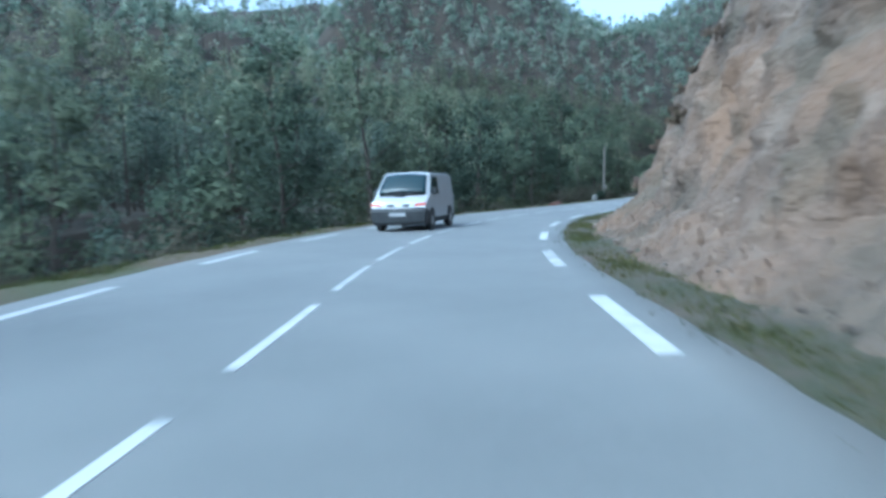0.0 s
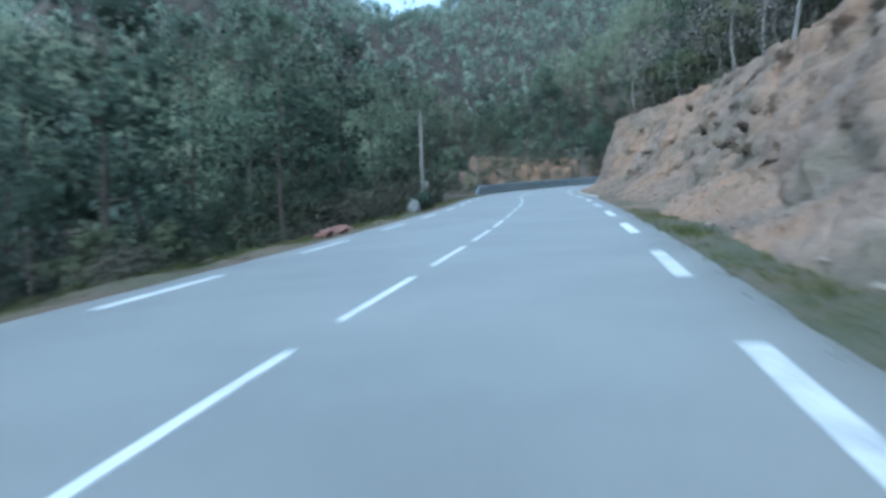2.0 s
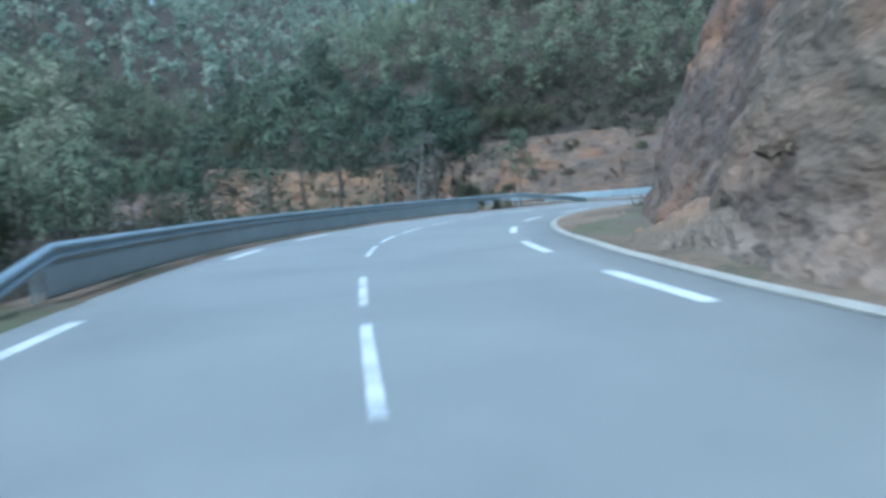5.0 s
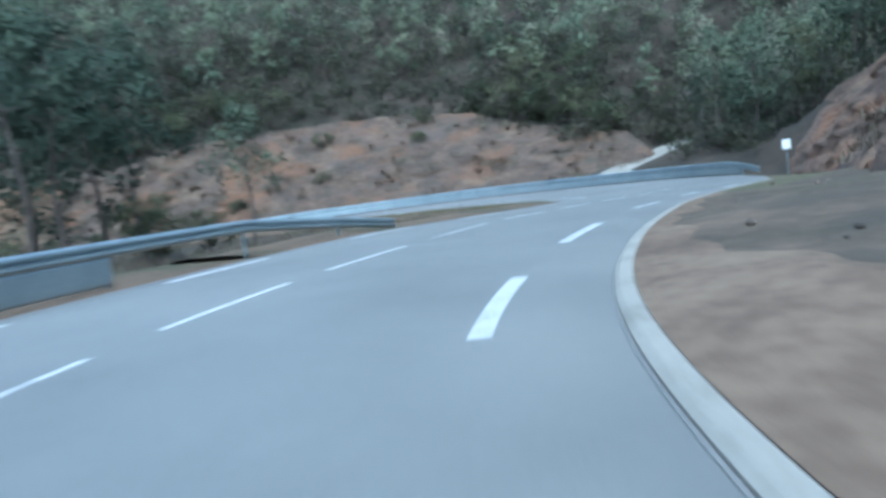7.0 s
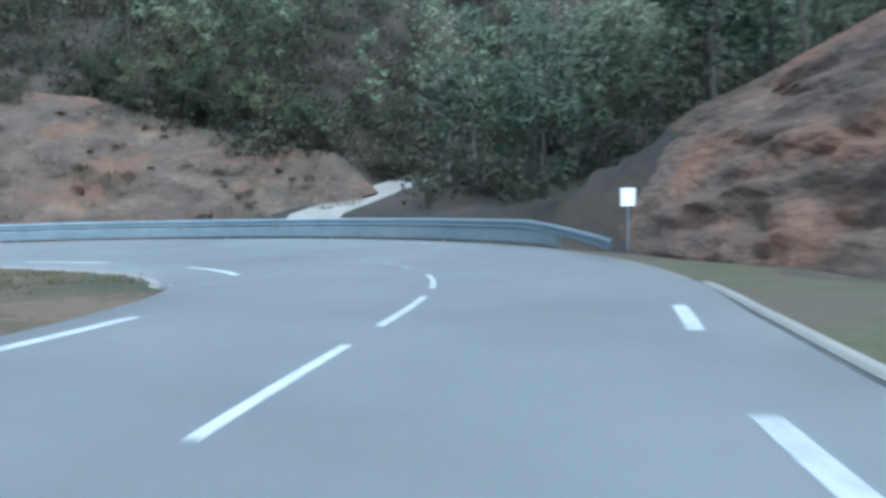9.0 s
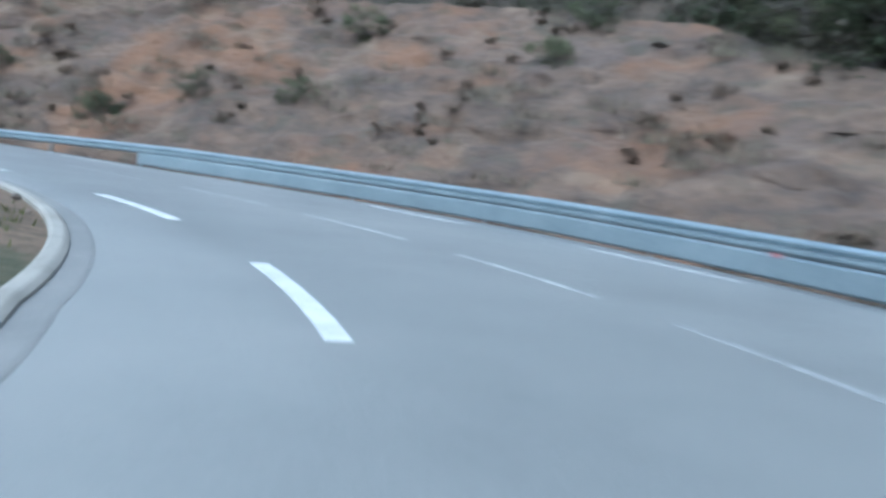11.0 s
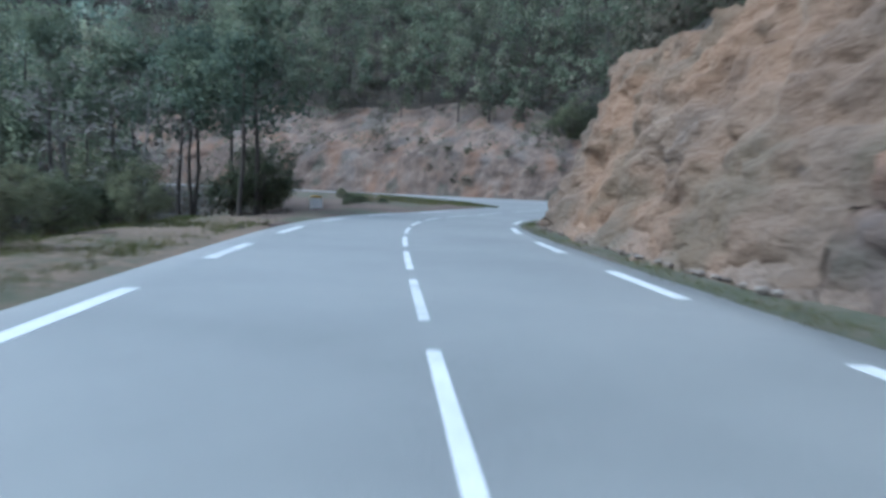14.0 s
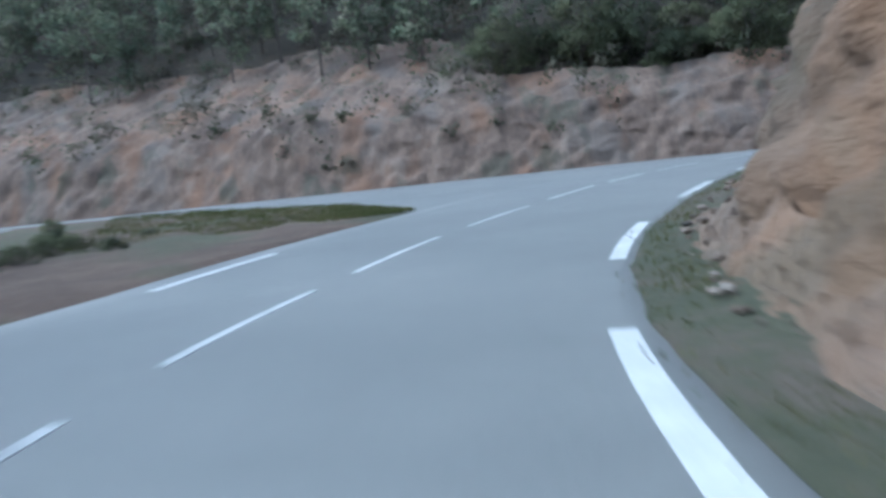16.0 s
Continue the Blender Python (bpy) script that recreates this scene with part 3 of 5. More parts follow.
# ---- verges ----
def ragged(s):
    """How far the verge's soil has crept over the edge of the asphalt."""
    return 0.03 * max(0.0, math.sin(s * 1.7) + 0.6 * math.sin(s * 4.1 + 1) + 0.4 * math.sin(s * 0.43 + 2))


def sink(s):
    """The narrow verge goes under where the kerb begins."""
    return np.interp(s, [46, 52, 55], [0, 0.05, 0.4])


tagged(new("verge_1", ribbon("verge_1", -70, 55, [(lambda s: right_edge(s) + 0.03 + ragged(s), lambda s: 0.003 - sink(s)), (lambda s: right_edge(s) - 0.1, lambda s: 0.012 - sink(s)), (lambda s: right_edge(s) - 0.5, lambda s: 0.02 + 0.04 * math.sin(s * 0.9) - sink(s)),
       (lambda s: right_edge(s) - 1.1 + 0.1 * math.sin(s * 0.7), lambda s: -0.02 + 0.05 * math.sin(s * 0.5)), (lambda s: -np.interp(s, R_S, R_FOOT) - 0.6, 0.18)], GRASS, 0.5)),
       "narrow green grass verge at the foot of the rock", "verge", kind="structure")
def dip(s):
    """The earth strip starts at the kerb's head and goes under the wide verge."""
    return np.interp(s, [44, 47, 99, 103], [0.4, 0, 0, 0.5])


tagged(new("verge_7", ribbon("verge_7", 44, 103, [(lambda s: right_edge(s) - np.interp(s, [62, 66, 67], [0.0, 0.05, 0.2]), lambda s: 0.006 + 0.02 * (s > 66) - dip(s)), (lambda s: right_edge(s) - 0.6, lambda s: 0.05 + 0.03 * math.sin(s * 0.9) - dip(s)),
       (lambda s: right_edge(s) - 1.2, lambda s: 0.05 + 0.05 * math.sin(s * 0.5) - dip(s)), (lambda s: -np.interp(s, R_S, R_FOOT) - 0.6, lambda s: 0.2 - dip(s))], WORN, 0.5)),
       "strip of brown earth and dry grass behind the kerb", "verge", kind="structure")
def rise(s):
    """The wide verge comes up out of the narrow one."""
    return np.interp(s, [96, 99, 104], [-0.8, 0.1, 1])


def swell(s):
    """The wide verge comes up at its start and sinks to the level of the road where the kerb ends."""
    return rise(s) if s < 130 else ease(s)


def ease(s):
    return np.interp(s, [149, 157, 161], [1, -0.2, -0.8])


tagged(new("verge_2", ribbon("verge_2", 96, 161, [(lambda s: right_edge(s) - np.interp(s, [98, 112, 124, 136, 152.5, 154], [0.22, 0.23, 0.23, 0.21, 0.21, 0.02]), lambda s: 0.04 * swell(s)), (lambda s: right_edge(s) - 1.6, lambda s: (0.12 + 0.05 * math.sin(s * 0.8)) * swell(s)),
       (lambda s: right_edge(s) - 3.0, lambda s: (0.2 + 0.08 * math.sin(s * 0.45)) * swell(s)), (lambda s: -np.interp(s, R_S, R_FOOT) - 1.2, lambda s: 0.42 * swell(s))], MEADOW, 0.5)),
       "wide verge of worn grass and bare earth behind the kerb", "verge", kind="structure")
def patch(s):
    """How far the bare earth reaches in from the kerb."""
    return np.interp(s, [102, 105, 108, 114, 119, 123, 127, 140], [0.25, 0.9, 2.2, 2.3, 2.2, 1.2, 0.4, 0.3]) + 0.25 * math.sin(s * 1.9) * math.sin(s * 0.7 + 1)


def lift(s, back):
    """A little above the wide verge, that far behind the edge of the road."""
    return np.interp(back, [0.22, 1.6, 3.0], [0.04, 0.12 + 0.05 * math.sin(s * 0.8), 0.2 + 0.08 * math.sin(s * 0.45)]) * rise(s) + 0.012


def worn_edge(u):
    """A line across the bare earth, from the kerb (0) to its ragged far side (1), laid just over the grass."""
    def back(s):
        near = np.interp(s, [98, 112, 124, 136], [0.23, 0.24, 0.24, 0.22])
        return near + (0.3 + patch(s) - near) * u

    return lambda s: right_edge(s) - back(s), lambda s: lift(s, back(s)) + (0.006 if u < 0.95 else -0.022)


tagged(new("verge_8", ribbon("verge_8", 102, 140, [worn_edge(u) for u in (0, 0.15, 0.3, 0.45, 0.6, 0.72, 0.84, 0.93, 1.0)], EARTH, 0.25)),
       "bare ochre earth worn through the grass behind the kerb", "earth", kind="structure")
def back_turf(v):
    """A line along the olive grass at the foot of the rock, from its inner side (0) to the rock (1)."""
    def back(s):
        foot = np.interp(s, R_S, R_FOOT) + 1.0 + right_edge(s)
        inner = np.interp(s, [96, 103, 106, 111, 118, 126], [0.24, 0.24, 1.6, 2.7, 3.0, 3.4]) + 0.2 * math.sin(s * 1.7)
        return max(inner, 0.24) + max(foot - max(inner, 0.24), 0.2) * v

    def level(s):
        foot = np.interp(s, R_S, R_FOOT) + 1.2 + right_edge(s)
        z = np.interp(back(s), [0.21, 1.6, 3.0, max(foot, 3.2)], [0.04, 0.12 + 0.05 * math.sin(s * 0.8), 0.2 + 0.08 * math.sin(s * 0.45), 0.42])
        return z * swell(s) + 0.022 - np.interp(s, [96, 98, 124, 127], [0.05, 0, 0, 0.06]) - (0.045 if v < 0.01 else 0)

    return lambda s: right_edge(s) - back(s), level


tagged(new("verge_10", ribbon("verge_10", 96, 127, [back_turf(v) for v in np.linspace(0, 1, 11)], LAWN, 0.5)),
       "olive grass at the foot of the rock", "verge", kind="structure")


def turf_line(u):
    """A line along the short grass, from the kerb (0) to its ragged far side (1); each begins at a different place."""
    start = 139 + 1.6 * math.sin(u * 9.0) + 1.0 * math.sin(u * 23.0 + 1)

    def back(s):
        near, foot = np.interp(s, [136, 152.5, 154], [0.22, 0.22, 0.03]), np.interp(s, R_S, R_FOOT) + 1.2 + right_edge(s)
        return near + (foot - near) * u * (0.6 + 0.1 * math.sin(s * 1.3))

    def level(s):
        foot = np.interp(s, R_S, R_FOOT) + 1.2 + right_edge(s)
        z = np.interp(back(s), [0.21, 1.6, 3.0, max(foot, 3.2)], [0.04, 0.12 + 0.05 * math.sin(s * 0.8), 0.2 + 0.08 * math.sin(s * 0.45), 0.42])
        return z * ease(s) + 0.014 - 0.07 * np.clip((start - s) / 1.2, 0, 1) - (0.04 if u > 0.99 else 0)

    return lambda s: right_edge(s) - back(s), level


tagged(new("verge_6", ribbon("verge_6", 134, 161, [turf_line(u) for u in np.linspace(0, 1, 15)], LAWN, 0.5)),
       "short olive green grass patch behind the kerb", "verge", kind="structure")
tagged(new("verge_9", ribbon("verge_9", 92, 133, [(lambda s: left_edge(s) + 6.0, lambda s: np.interp(s, [92, 133], [-1.6, -0.3])), (lambda s: left_edge(s) + 3.4, lambda s: np.interp(s, [92, 133], [-0.5, 0.02]) + 0.05 * math.sin(s * 0.8)),
       (lambda s: left_edge(s) + 1.4, lambda s: -0.02 + 0.04 * math.sin(s * 1.1)), (lambda s: left_edge(s) + 0.02, -0.012)], WORN, 0.5)),
       "brown earth shoulder behind the end of the guardrail", "verge", kind="structure")
tagged(new("verge_3", ribbon("verge_3", -70, 94, [(lambda s: left_edge(s) + 1.3, -0.30), (lambda s: left_edge(s) + 0.8, lambda s: 0.02 + 0.04 * math.sin(s * 1.1)),
       (lambda s: left_edge(s) + 0.1, 0.012), (lambda s: left_edge(s) - 0.03 - ragged(s + 40), 0.003)], GRAVEL, 0.5)), "strip of reddish gravel along the drop", "verge", kind="structure")
tagged(new("verge_4", ribbon("verge_4", 130, 226, [(lambda s: left_edge(s) + 4.5, -0.2), (lambda s: left_edge(s) + 2.6, lambda s: 0.08 + 0.05 * math.sin(s * 0.7)),
       (lambda s: left_edge(s) + 1.2, lambda s: 0.10 + 0.04 * math.sin(s * 0.9)), (lambda s: left_edge(s) + np.interp(s, [130, 155, 156, 196, 197, 199], [0.02, 0.02, 0.4, 0.4, 0.02, 0.02]), -0.02)], WORN, 0.5)),
       "brown gravel and dry grass inside the bend", "verge", kind="structure")


tagged(new("verge_11", ribbon("verge_11", 199, 272, [(lambda s: right_edge(s) + 0.03 + ragged(s + 9), 0.004), (lambda s: right_edge(s) - 0.12, 0.012), (lambda s: right_edge(s) - 0.5, lambda s: 0.03 + 0.03 * math.sin(s * 1.1)),
       (lambda s: right_edge(s) - 0.95, lambda s: 0.05 + 0.04 * math.sin(s * 0.7))], GRASS, 0.5)), "narrow strip of grass and dirt at the foot of the ochre rock", "verge", kind="structure")


def scree(name, s0, s1):
    """Loose earth heaped against the foot of a rock face."""
    ss, cols = np.arange(s0, s1, 0.25), 15
    verts = []
    for s in ss:
        a, b = -right_edge(s) + np.interp(s, [32, 48, 200, 205], [0.75, 0.45, 0.45, 0.42]), np.interp(s, R_S, R_FOOT) + 0.5
        for j in range(cols):
            u = j / (cols - 1)
            q = Vector((s * 0.5, u * 2, 4.0))
            d = a + (b - a) * u + 0.25 * noise.noise(q * 0.8)
            ease_in = min(1, (s - s0) / 7, (s1 - s) / 5)
            verts.append(on_road(s, -d, -0.06 - 0.3 * (1 - ease_in) + ease_in * (1.25 if s < 150 else 0.85) * u ** 1.3 * (0.7 + 0.5 * noise.noise(Vector((s * 0.16, 2, 7)))) + (0.13 * noise.fractal(q * 1.7, 1.0, 2.0, 3) + 0.16 * noise.fractal(q * 6.5, 0.8, 2.0, 3)) * min(1, 4 * u)))
    faces = [(i * cols + j, i * cols + j + 1, (i + 1) * cols + j + 1, (i + 1) * cols + j) for i in range(len(ss) - 1) for j in range(cols - 1)]
    tagged(new(name, mesh_from(name, verts, faces, ROCK)), "brown loose earth and stones at the foot of the rock", "earth", kind="structure")


scree("scree_1", -40, 102)
scree("scree_2", 206, 270)


# ---- kerbs ----
def kerb(name, label, s0, s1, edge, way, gutter, wide=None):
    """A concrete channel with a raised kerb behind it, in lengths of one metre."""
    thing = tagged(new(name), label, "kerb", kind="structure")
    s = s0
    while s < s1:
        ss = np.linspace(s, min(s + 0.985, s1), 3)
        g, w = gutter, wide or float(np.interp(s, [90, 98, 112, 124, 136], [0.17, 0.21, 0.22, 0.22, 0.2]))
        lap = 0.04 if g > 0.1 else 0.0
        bed = [(-lap - 0.01, -0.05), (-lap, 0.005), (0.0, 0.01), (g, 0.006), (g, -0.1)]
        stone = [(g + 0.004, -0.1), (g + 0.004, 0.03), (g + 0.05, 0.06), (g + 0.075, 0.068), (g + w - 0.04, 0.07), (g + w, 0.04), (g + w, -0.1)]
        for what, cut, look_of in (("channel", bed, CHANNEL), ("kerb_stone", stone, CONCRETE)):
            verts = [on_road(q, edge(q) + way * d, z) for q in ss for d, z in cut]
            k = len(cut)
            faces = [(i * k + j, i * k + j + 1, i * k + k + j + 1, i * k + k + j) for i in range(2) for j in range(k - 1)] + [tuple(range(k)), tuple(range(2 * k, 3 * k))]
            part(what, mesh_from(what, verts, faces, look_of), look_of, thing)
        s += 1.0


kerb("kerb_1", "pale concrete kerb and channel beside the grass", 66.5, 153, right_edge, -1, 0.03)
kerb("kerb_2", "pale concrete kerb round the inside of the hairpin", 156, 197, left_edge, 1, 0.2, 0.21)


# ---- guardrails ----
def guardrail(label, s0, s1, skirt0, skirt1, edge, way, top, sink=6.0, off=0.62, tail=6.0, spots=()):
    """A W-beam on posts with a steel skirt under part of it; its ends dip to the ground."""
    rail = tagged(new("guardrail"), label, "guardrail")
    wave = [(0.0, 0.31), (0.05, 0.29), (0.085, 0.25), (0.085, 0.21), (0.02, 0.165), (0.02, 0.145), (0.085, 0.10), (0.085, 0.06), (0.05, 0.02), (0.0, 0.0)]

    def lift(s):
        return np.interp(s, [s0, s0 + sink, s1 - tail, s1], [0.12, top, top, 0.02])

    def strip(profile, a, b, base, thick):
        ss = np.arange(a, b + 0.01, 0.5)
        loop = profile + [(d - thick, z) for d, z in reversed(profile)]
        k = len(loop)
        verts = [on_road(s, edge(s) + way * (off - d), base(s) + z + (bank(s) if way < 0 else 0)) for s in ss for d, z in loop]
        faces = [(i * k + j, i * k + (j + 1) % k, i * k + k + (j + 1) % k, i * k + k + j) for i in range(len(ss) - 1) for j in range(k)]
        return verts, faces + [tuple(range(k)), tuple(range(len(verts) - k, len(verts)))]

    part("beam", mesh_from("beam", *strip(wave, s0, s1, lift, 0.008), STEEL), STEEL, rail)
    part("skirt", mesh_from("skirt", *strip([(0.02, top - 0.06), (0.045, top - 0.1), (0.045, 0.04), (0.02, 0.0)], skirt0, skirt1, lambda s: 0.05, 0.006), STEEL), STEEL, rail, "flat steel skirt panel under the beam")
    s = s0 + 2
    while s < s1:
        bm = bmesh.new()
        box(bm, (-0.03, -0.04, -0.6), (0.03, 0.04, float(lift(s) + (bank(s) if way < 0 else 0)) + 0.27), 0.008)
        post = part("post", bm, STEEL, rail)
        post.matrix_basis = Matrix.Translation(on_road(s, edge(s) + way * (off + 0.08))) @ pose(0, 0, 0, 0, 0, math.degrees(np.interp(s, LINE_S, LINE_TH)))
        s += 4.0
    for s in spots:
        bm = bmesh.new()
        box(bm, (-0.03, -0.07, 0.42), (0.0, 0.07, 0.5), 0.008)
        mark = part("reflector", bm, RED, rail, "small faded red reflector")
        mark.matrix_basis = Matrix.Translation(on_road(s, edge(s) + way * (off - 0.1), bank(s))) @ pose(0, 0, 0, 0, 0, math.degrees(np.interp(s, LINE_S, LINE_TH)))
    return rail


RED = ramp_material("faded red", [(0.3, (0.3, 0.1, 0.1)), (0.7, (0.42, 0.17, 0.16))], 6.0, 0.4)
guardrail("galvanised steel guardrail on the outside of the bend", 92, 137, 94, 126, left_edge, 1, 0.60, 2.5, 0.62, 7.0)
guardrail("long galvanised steel guardrail round the hairpin", 157.5, 203, 159.5, 191.5, right_edge, -1, 0.48, 3.0, 0.14, 13.0, (169.4, 173.2))

# ---- gravel track up behind the hairpin ----
tx = np.linspace(0.04, 0.72, 24)
track_x, track_y = 89.5 + 24 * tx, 130.9 + 0.8 * tx
track_n = np.stack([-np.gradient(track_y), np.gradient(track_x)], -1)
track_n /= np.hypot(*track_n.T)[:, None]
sides = [(track_x + w * track_n[:, 0], track_y + w * track_n[:, 1]) for w in (-1.3, 0.0, 1.3)]
level = terrain(*sides[1])[0] + 0.06
tagged(new("track", mesh_from("track", [(sides[j][0][i], sides[j][1][i], level[i] + (0.04 if j == 1 else 0)) for i in range(24) for j in range(3)],
       [(3 * i + j, 3 * i + j + 1, 3 * i + 4 + j, 3 * i + 3 + j) for i in range(23) for j in range(2)],
       ramp_material("pale track", [(0.3, (0.2, 0.18, 0.15)), (0.7, (0.32, 0.30, 0.26))], 0.8, 0.95, 8, 12.0, 0.4, 25.0), True)),
       "pale gravel track climbing into the trees", "track", kind="structure")


# ---- trees ----
rng = np.random.default_rng(7)


def tufts(centres, radii, per, size, hub=None):
    """Small leafy triangles round each centre: their corners, and shading normals that swell out from the clump and from the crown's hub."""
    n = len(centres) * per
    c, r = np.repeat(centres, per, 0), np.repeat(radii, per)
    v = rng.normal(size=(n, 3))
    v /= np.linalg.norm(v, axis=1)[:, None]
    mid = c + v * (r * rng.random(n) ** 0.35)[:, None] * np.array([1, 1, 0.75])
    out = v + np.array([0, 0, 0.35]) + 0.5 * rng.normal(size=(n, 3))
    out /= np.linalg.norm(out, axis=1)[:, None]
    a = np.cross(out, rng.normal(size=(n, 3)))
    a /= np.linalg.norm(a, axis=1)[:, None]
    b = np.cross(out, a)
    w = (size * (0.6 + 0.8 * rng.random(n)))[:, None]
    swell = 0.18 * v
    if hub is not None:
        away = c - np.repeat(hub, per, 0)
        swell += 0.9 * away / np.maximum(np.linalg.norm(away, axis=1), 0.01)[:, None]
    swell += 0.05 * out + np.array([0, 0, 0.3])
    swell /= np.linalg.norm(swell, axis=1)[:, None]
    return np.stack([mid - a * w * 0.42, mid + a * w * 0.42, mid + b * w * 1.15], 1), np.repeat(swell[:, None, :], 3, 1)


def soup(name, tris, material):
    """One mesh out of triangles, or out of triangles with a shading normal for each."""
    tris, swell = tris if isinstance(tris, tuple) else (tris, None)
    flat = np.ascontiguousarray(tris.reshape(-1, 3), dtype=np.float32)
    me = bpy.data.meshes.new(name)
    me.vertices.add(len(flat))
    me.vertices.foreach_set("co", flat.ravel())
    me.loops.add(len(flat))
    me.loops.foreach_set("vertex_index", np.arange(len(flat), dtype=np.int32))
    me.polygons.add(len(flat) // 3)
    me.polygons.foreach_set("loop_start", np.arange(0, len(flat), 3, dtype=np.int32))
    me.materials.append(material)
    me.update(calc_edges=True)
    if swell is not None:
        me.polygons.foreach_set("use_smooth", np.ones(len(flat) // 3, bool))
        me.normals_split_custom_set_from_vertices(np.ascontiguousarray(swell.reshape(-1, 3), dtype=np.float32))
    return me


def pine_centres(count, high, low, wide):
    """Centres of the needle masses of a pine: a ragged crown, wider below its top."""
    u = rng.random(count) ** 0.8
    z = high * (low + (1 - low) * u)
    reach = wide * (0.25 + 0.9 * (1 - u) ** 0.7) * (0.35 + 0.65 * rng.random(count))
    turn = rng.random(count) * 2 * np.pi
    return np.stack([reach * np.cos(turn), reach * np.sin(turn), z], -1)


def oak_centres(count, high, wide):
    v = rng.normal(size=(count, 3))
    v /= np.linalg.norm(v, axis=1)[:, None]
    v *= (rng.random(count) ** 0.33)[:, None]
    return v * np.array([wide, wide, high * 0.42]) + np.array([0, 0, high * 0.56])


def trunk_mesh(name, high, thick, centres, lean, bark=BARK):
    """A tapered, slightly bent trunk with limbs that grow out of it to the leaf masses."""
    verts, faces, rings = [], [], 7
    for i in range(7):
        u = i / 6
        mid = (lean * math.sin(i * 0.9) * 0.3, lean * math.cos(i * 1.3) * 0.25, -0.6 + (high + 0.6) * u)
        r = thick * (1.25 if i == 0 else 1 - 0.86 * u)
        verts += [(mid[0] + r * math.cos(k * 0.8976), mid[1] + r * math.sin(k * 0.8976), mid[2]) for k in range(rings)]
    for i in range(6):
        faces += [(i * 7 + k, i * 7 + (k + 1) % 7, i * 7 + 7 + (k + 1) % 7, i * 7 + 7 + k) for k in range(7)]
    for c in centres[:: max(1, len(centres) // 12)]:
        level = max(1, min(5, round((c[2] - 0.9 + 0.6) / (high + 0.6) * 6)))
        start, tip = Vector(verts[level * 7]).lerp(Vector(verts[level * 7 + 3]), 0.5), Vector(c)
        turn = (tip - start).to_track_quat("Z", "Y").to_matrix()
        n = len(verts)
        for at, r in ((0.0, 0.26), (0.5, 0.16), (0.92, 0.06)):
            sag = Vector((0, 0, -0.12 * math.sin(at * 3.1)))
            verts += [tuple(start.lerp(tip, at) + sag + turn @ Vector((r * thick * math.cos(k * 1.2566), r * thick * math.sin(k * 1.2566), 0))) for k in range(5)]
        for i in range(2):
            faces += [(n + i * 5 + k, n + i * 5 + (k + 1) % 5, n + i * 5 + 5 + (k + 1) % 5, n + i * 5 + 5 + k) for k in range(5)]
        faces.append((n, n + 1, level * 7))
    return mesh_from(name, verts, faces, bark, True)


KINDS = {}
for k, (high, low, wide) in enumerate([(11.0, 0.2, 2.5), (9.0, 0.14, 2.7), (12.5, 0.26, 2.4), (7.5, 0.08, 2.4), (9.5, 0.52, 2.9)]):
    centres = pine_centres(40, high, low, wide)
    KINDS[f"pine{k}"] = (trunk_mesh("trunk", high * 0.96, 0.14, centres, 0.6), soup("crown", tufts(centres, 0.65 + 0.5 * rng.random(40), 44, 0.195, np.tile((0, 0, high * (0.4 + 0.4 * low)), (40, 1))), NEEDLES))
for k, (high, wide) in enumerate([(4.5, 2.2), (3.2, 1.9), (6.0, 2.6)]):
    centres = oak_centres(34, high, wide)
    KINDS[f"oak{k}"] = (trunk_mesh("trunk", high * 0.6, 0.11, centres, 0.5), soup("crown", tufts(centres, 0.5 + 0.35 * rng.random(34), 72, 0.14, np.tile((0, 0, high * 0.45), (34, 1))), OAK))
for k, high in enumerate((8.0, 6.5)):
    centres = oak_centres(60, high, 1.9)
    KINDS[f"bare{k}"] = (trunk_mesh("trunk", high * 0.85, 0.11, centres, 0.8, PALE_BARK), soup("crown", tufts(centres, 0.35 + 0.25 * rng.random(60), 26, 0.10), TWIGS))
LABELS = {"pine": "tall pine with dark blue-green needles and a bare trunk", "oak": "low bushy evergreen oak with dull green leaves",
          "bare": "slender leafless grey tree with fine twigs"}


def tree(kind, x, y, size, turn):
    word = kind[:-1]
    ob = tagged(new({"pine": "pine_tree", "oak": "evergreen_oak", "bare": "bare_tree"}[word]), LABELS[word], "tree", "trees along the road")
    part("trunk", KINDS[kind][0], BARK, ob)
    part("crown", KINDS[kind][1], NEEDLES, ob)
    ob.matrix_basis = Matrix.Translation((x, y, float(terrain([x], [y])[0][0]) + 0.02)) @ pose(0, 0, 0, 0, 0, turn) @ Matrix.Diagonal((size, size, size * (0.9 + 0.2 * rng.random()), 1))
    return ob


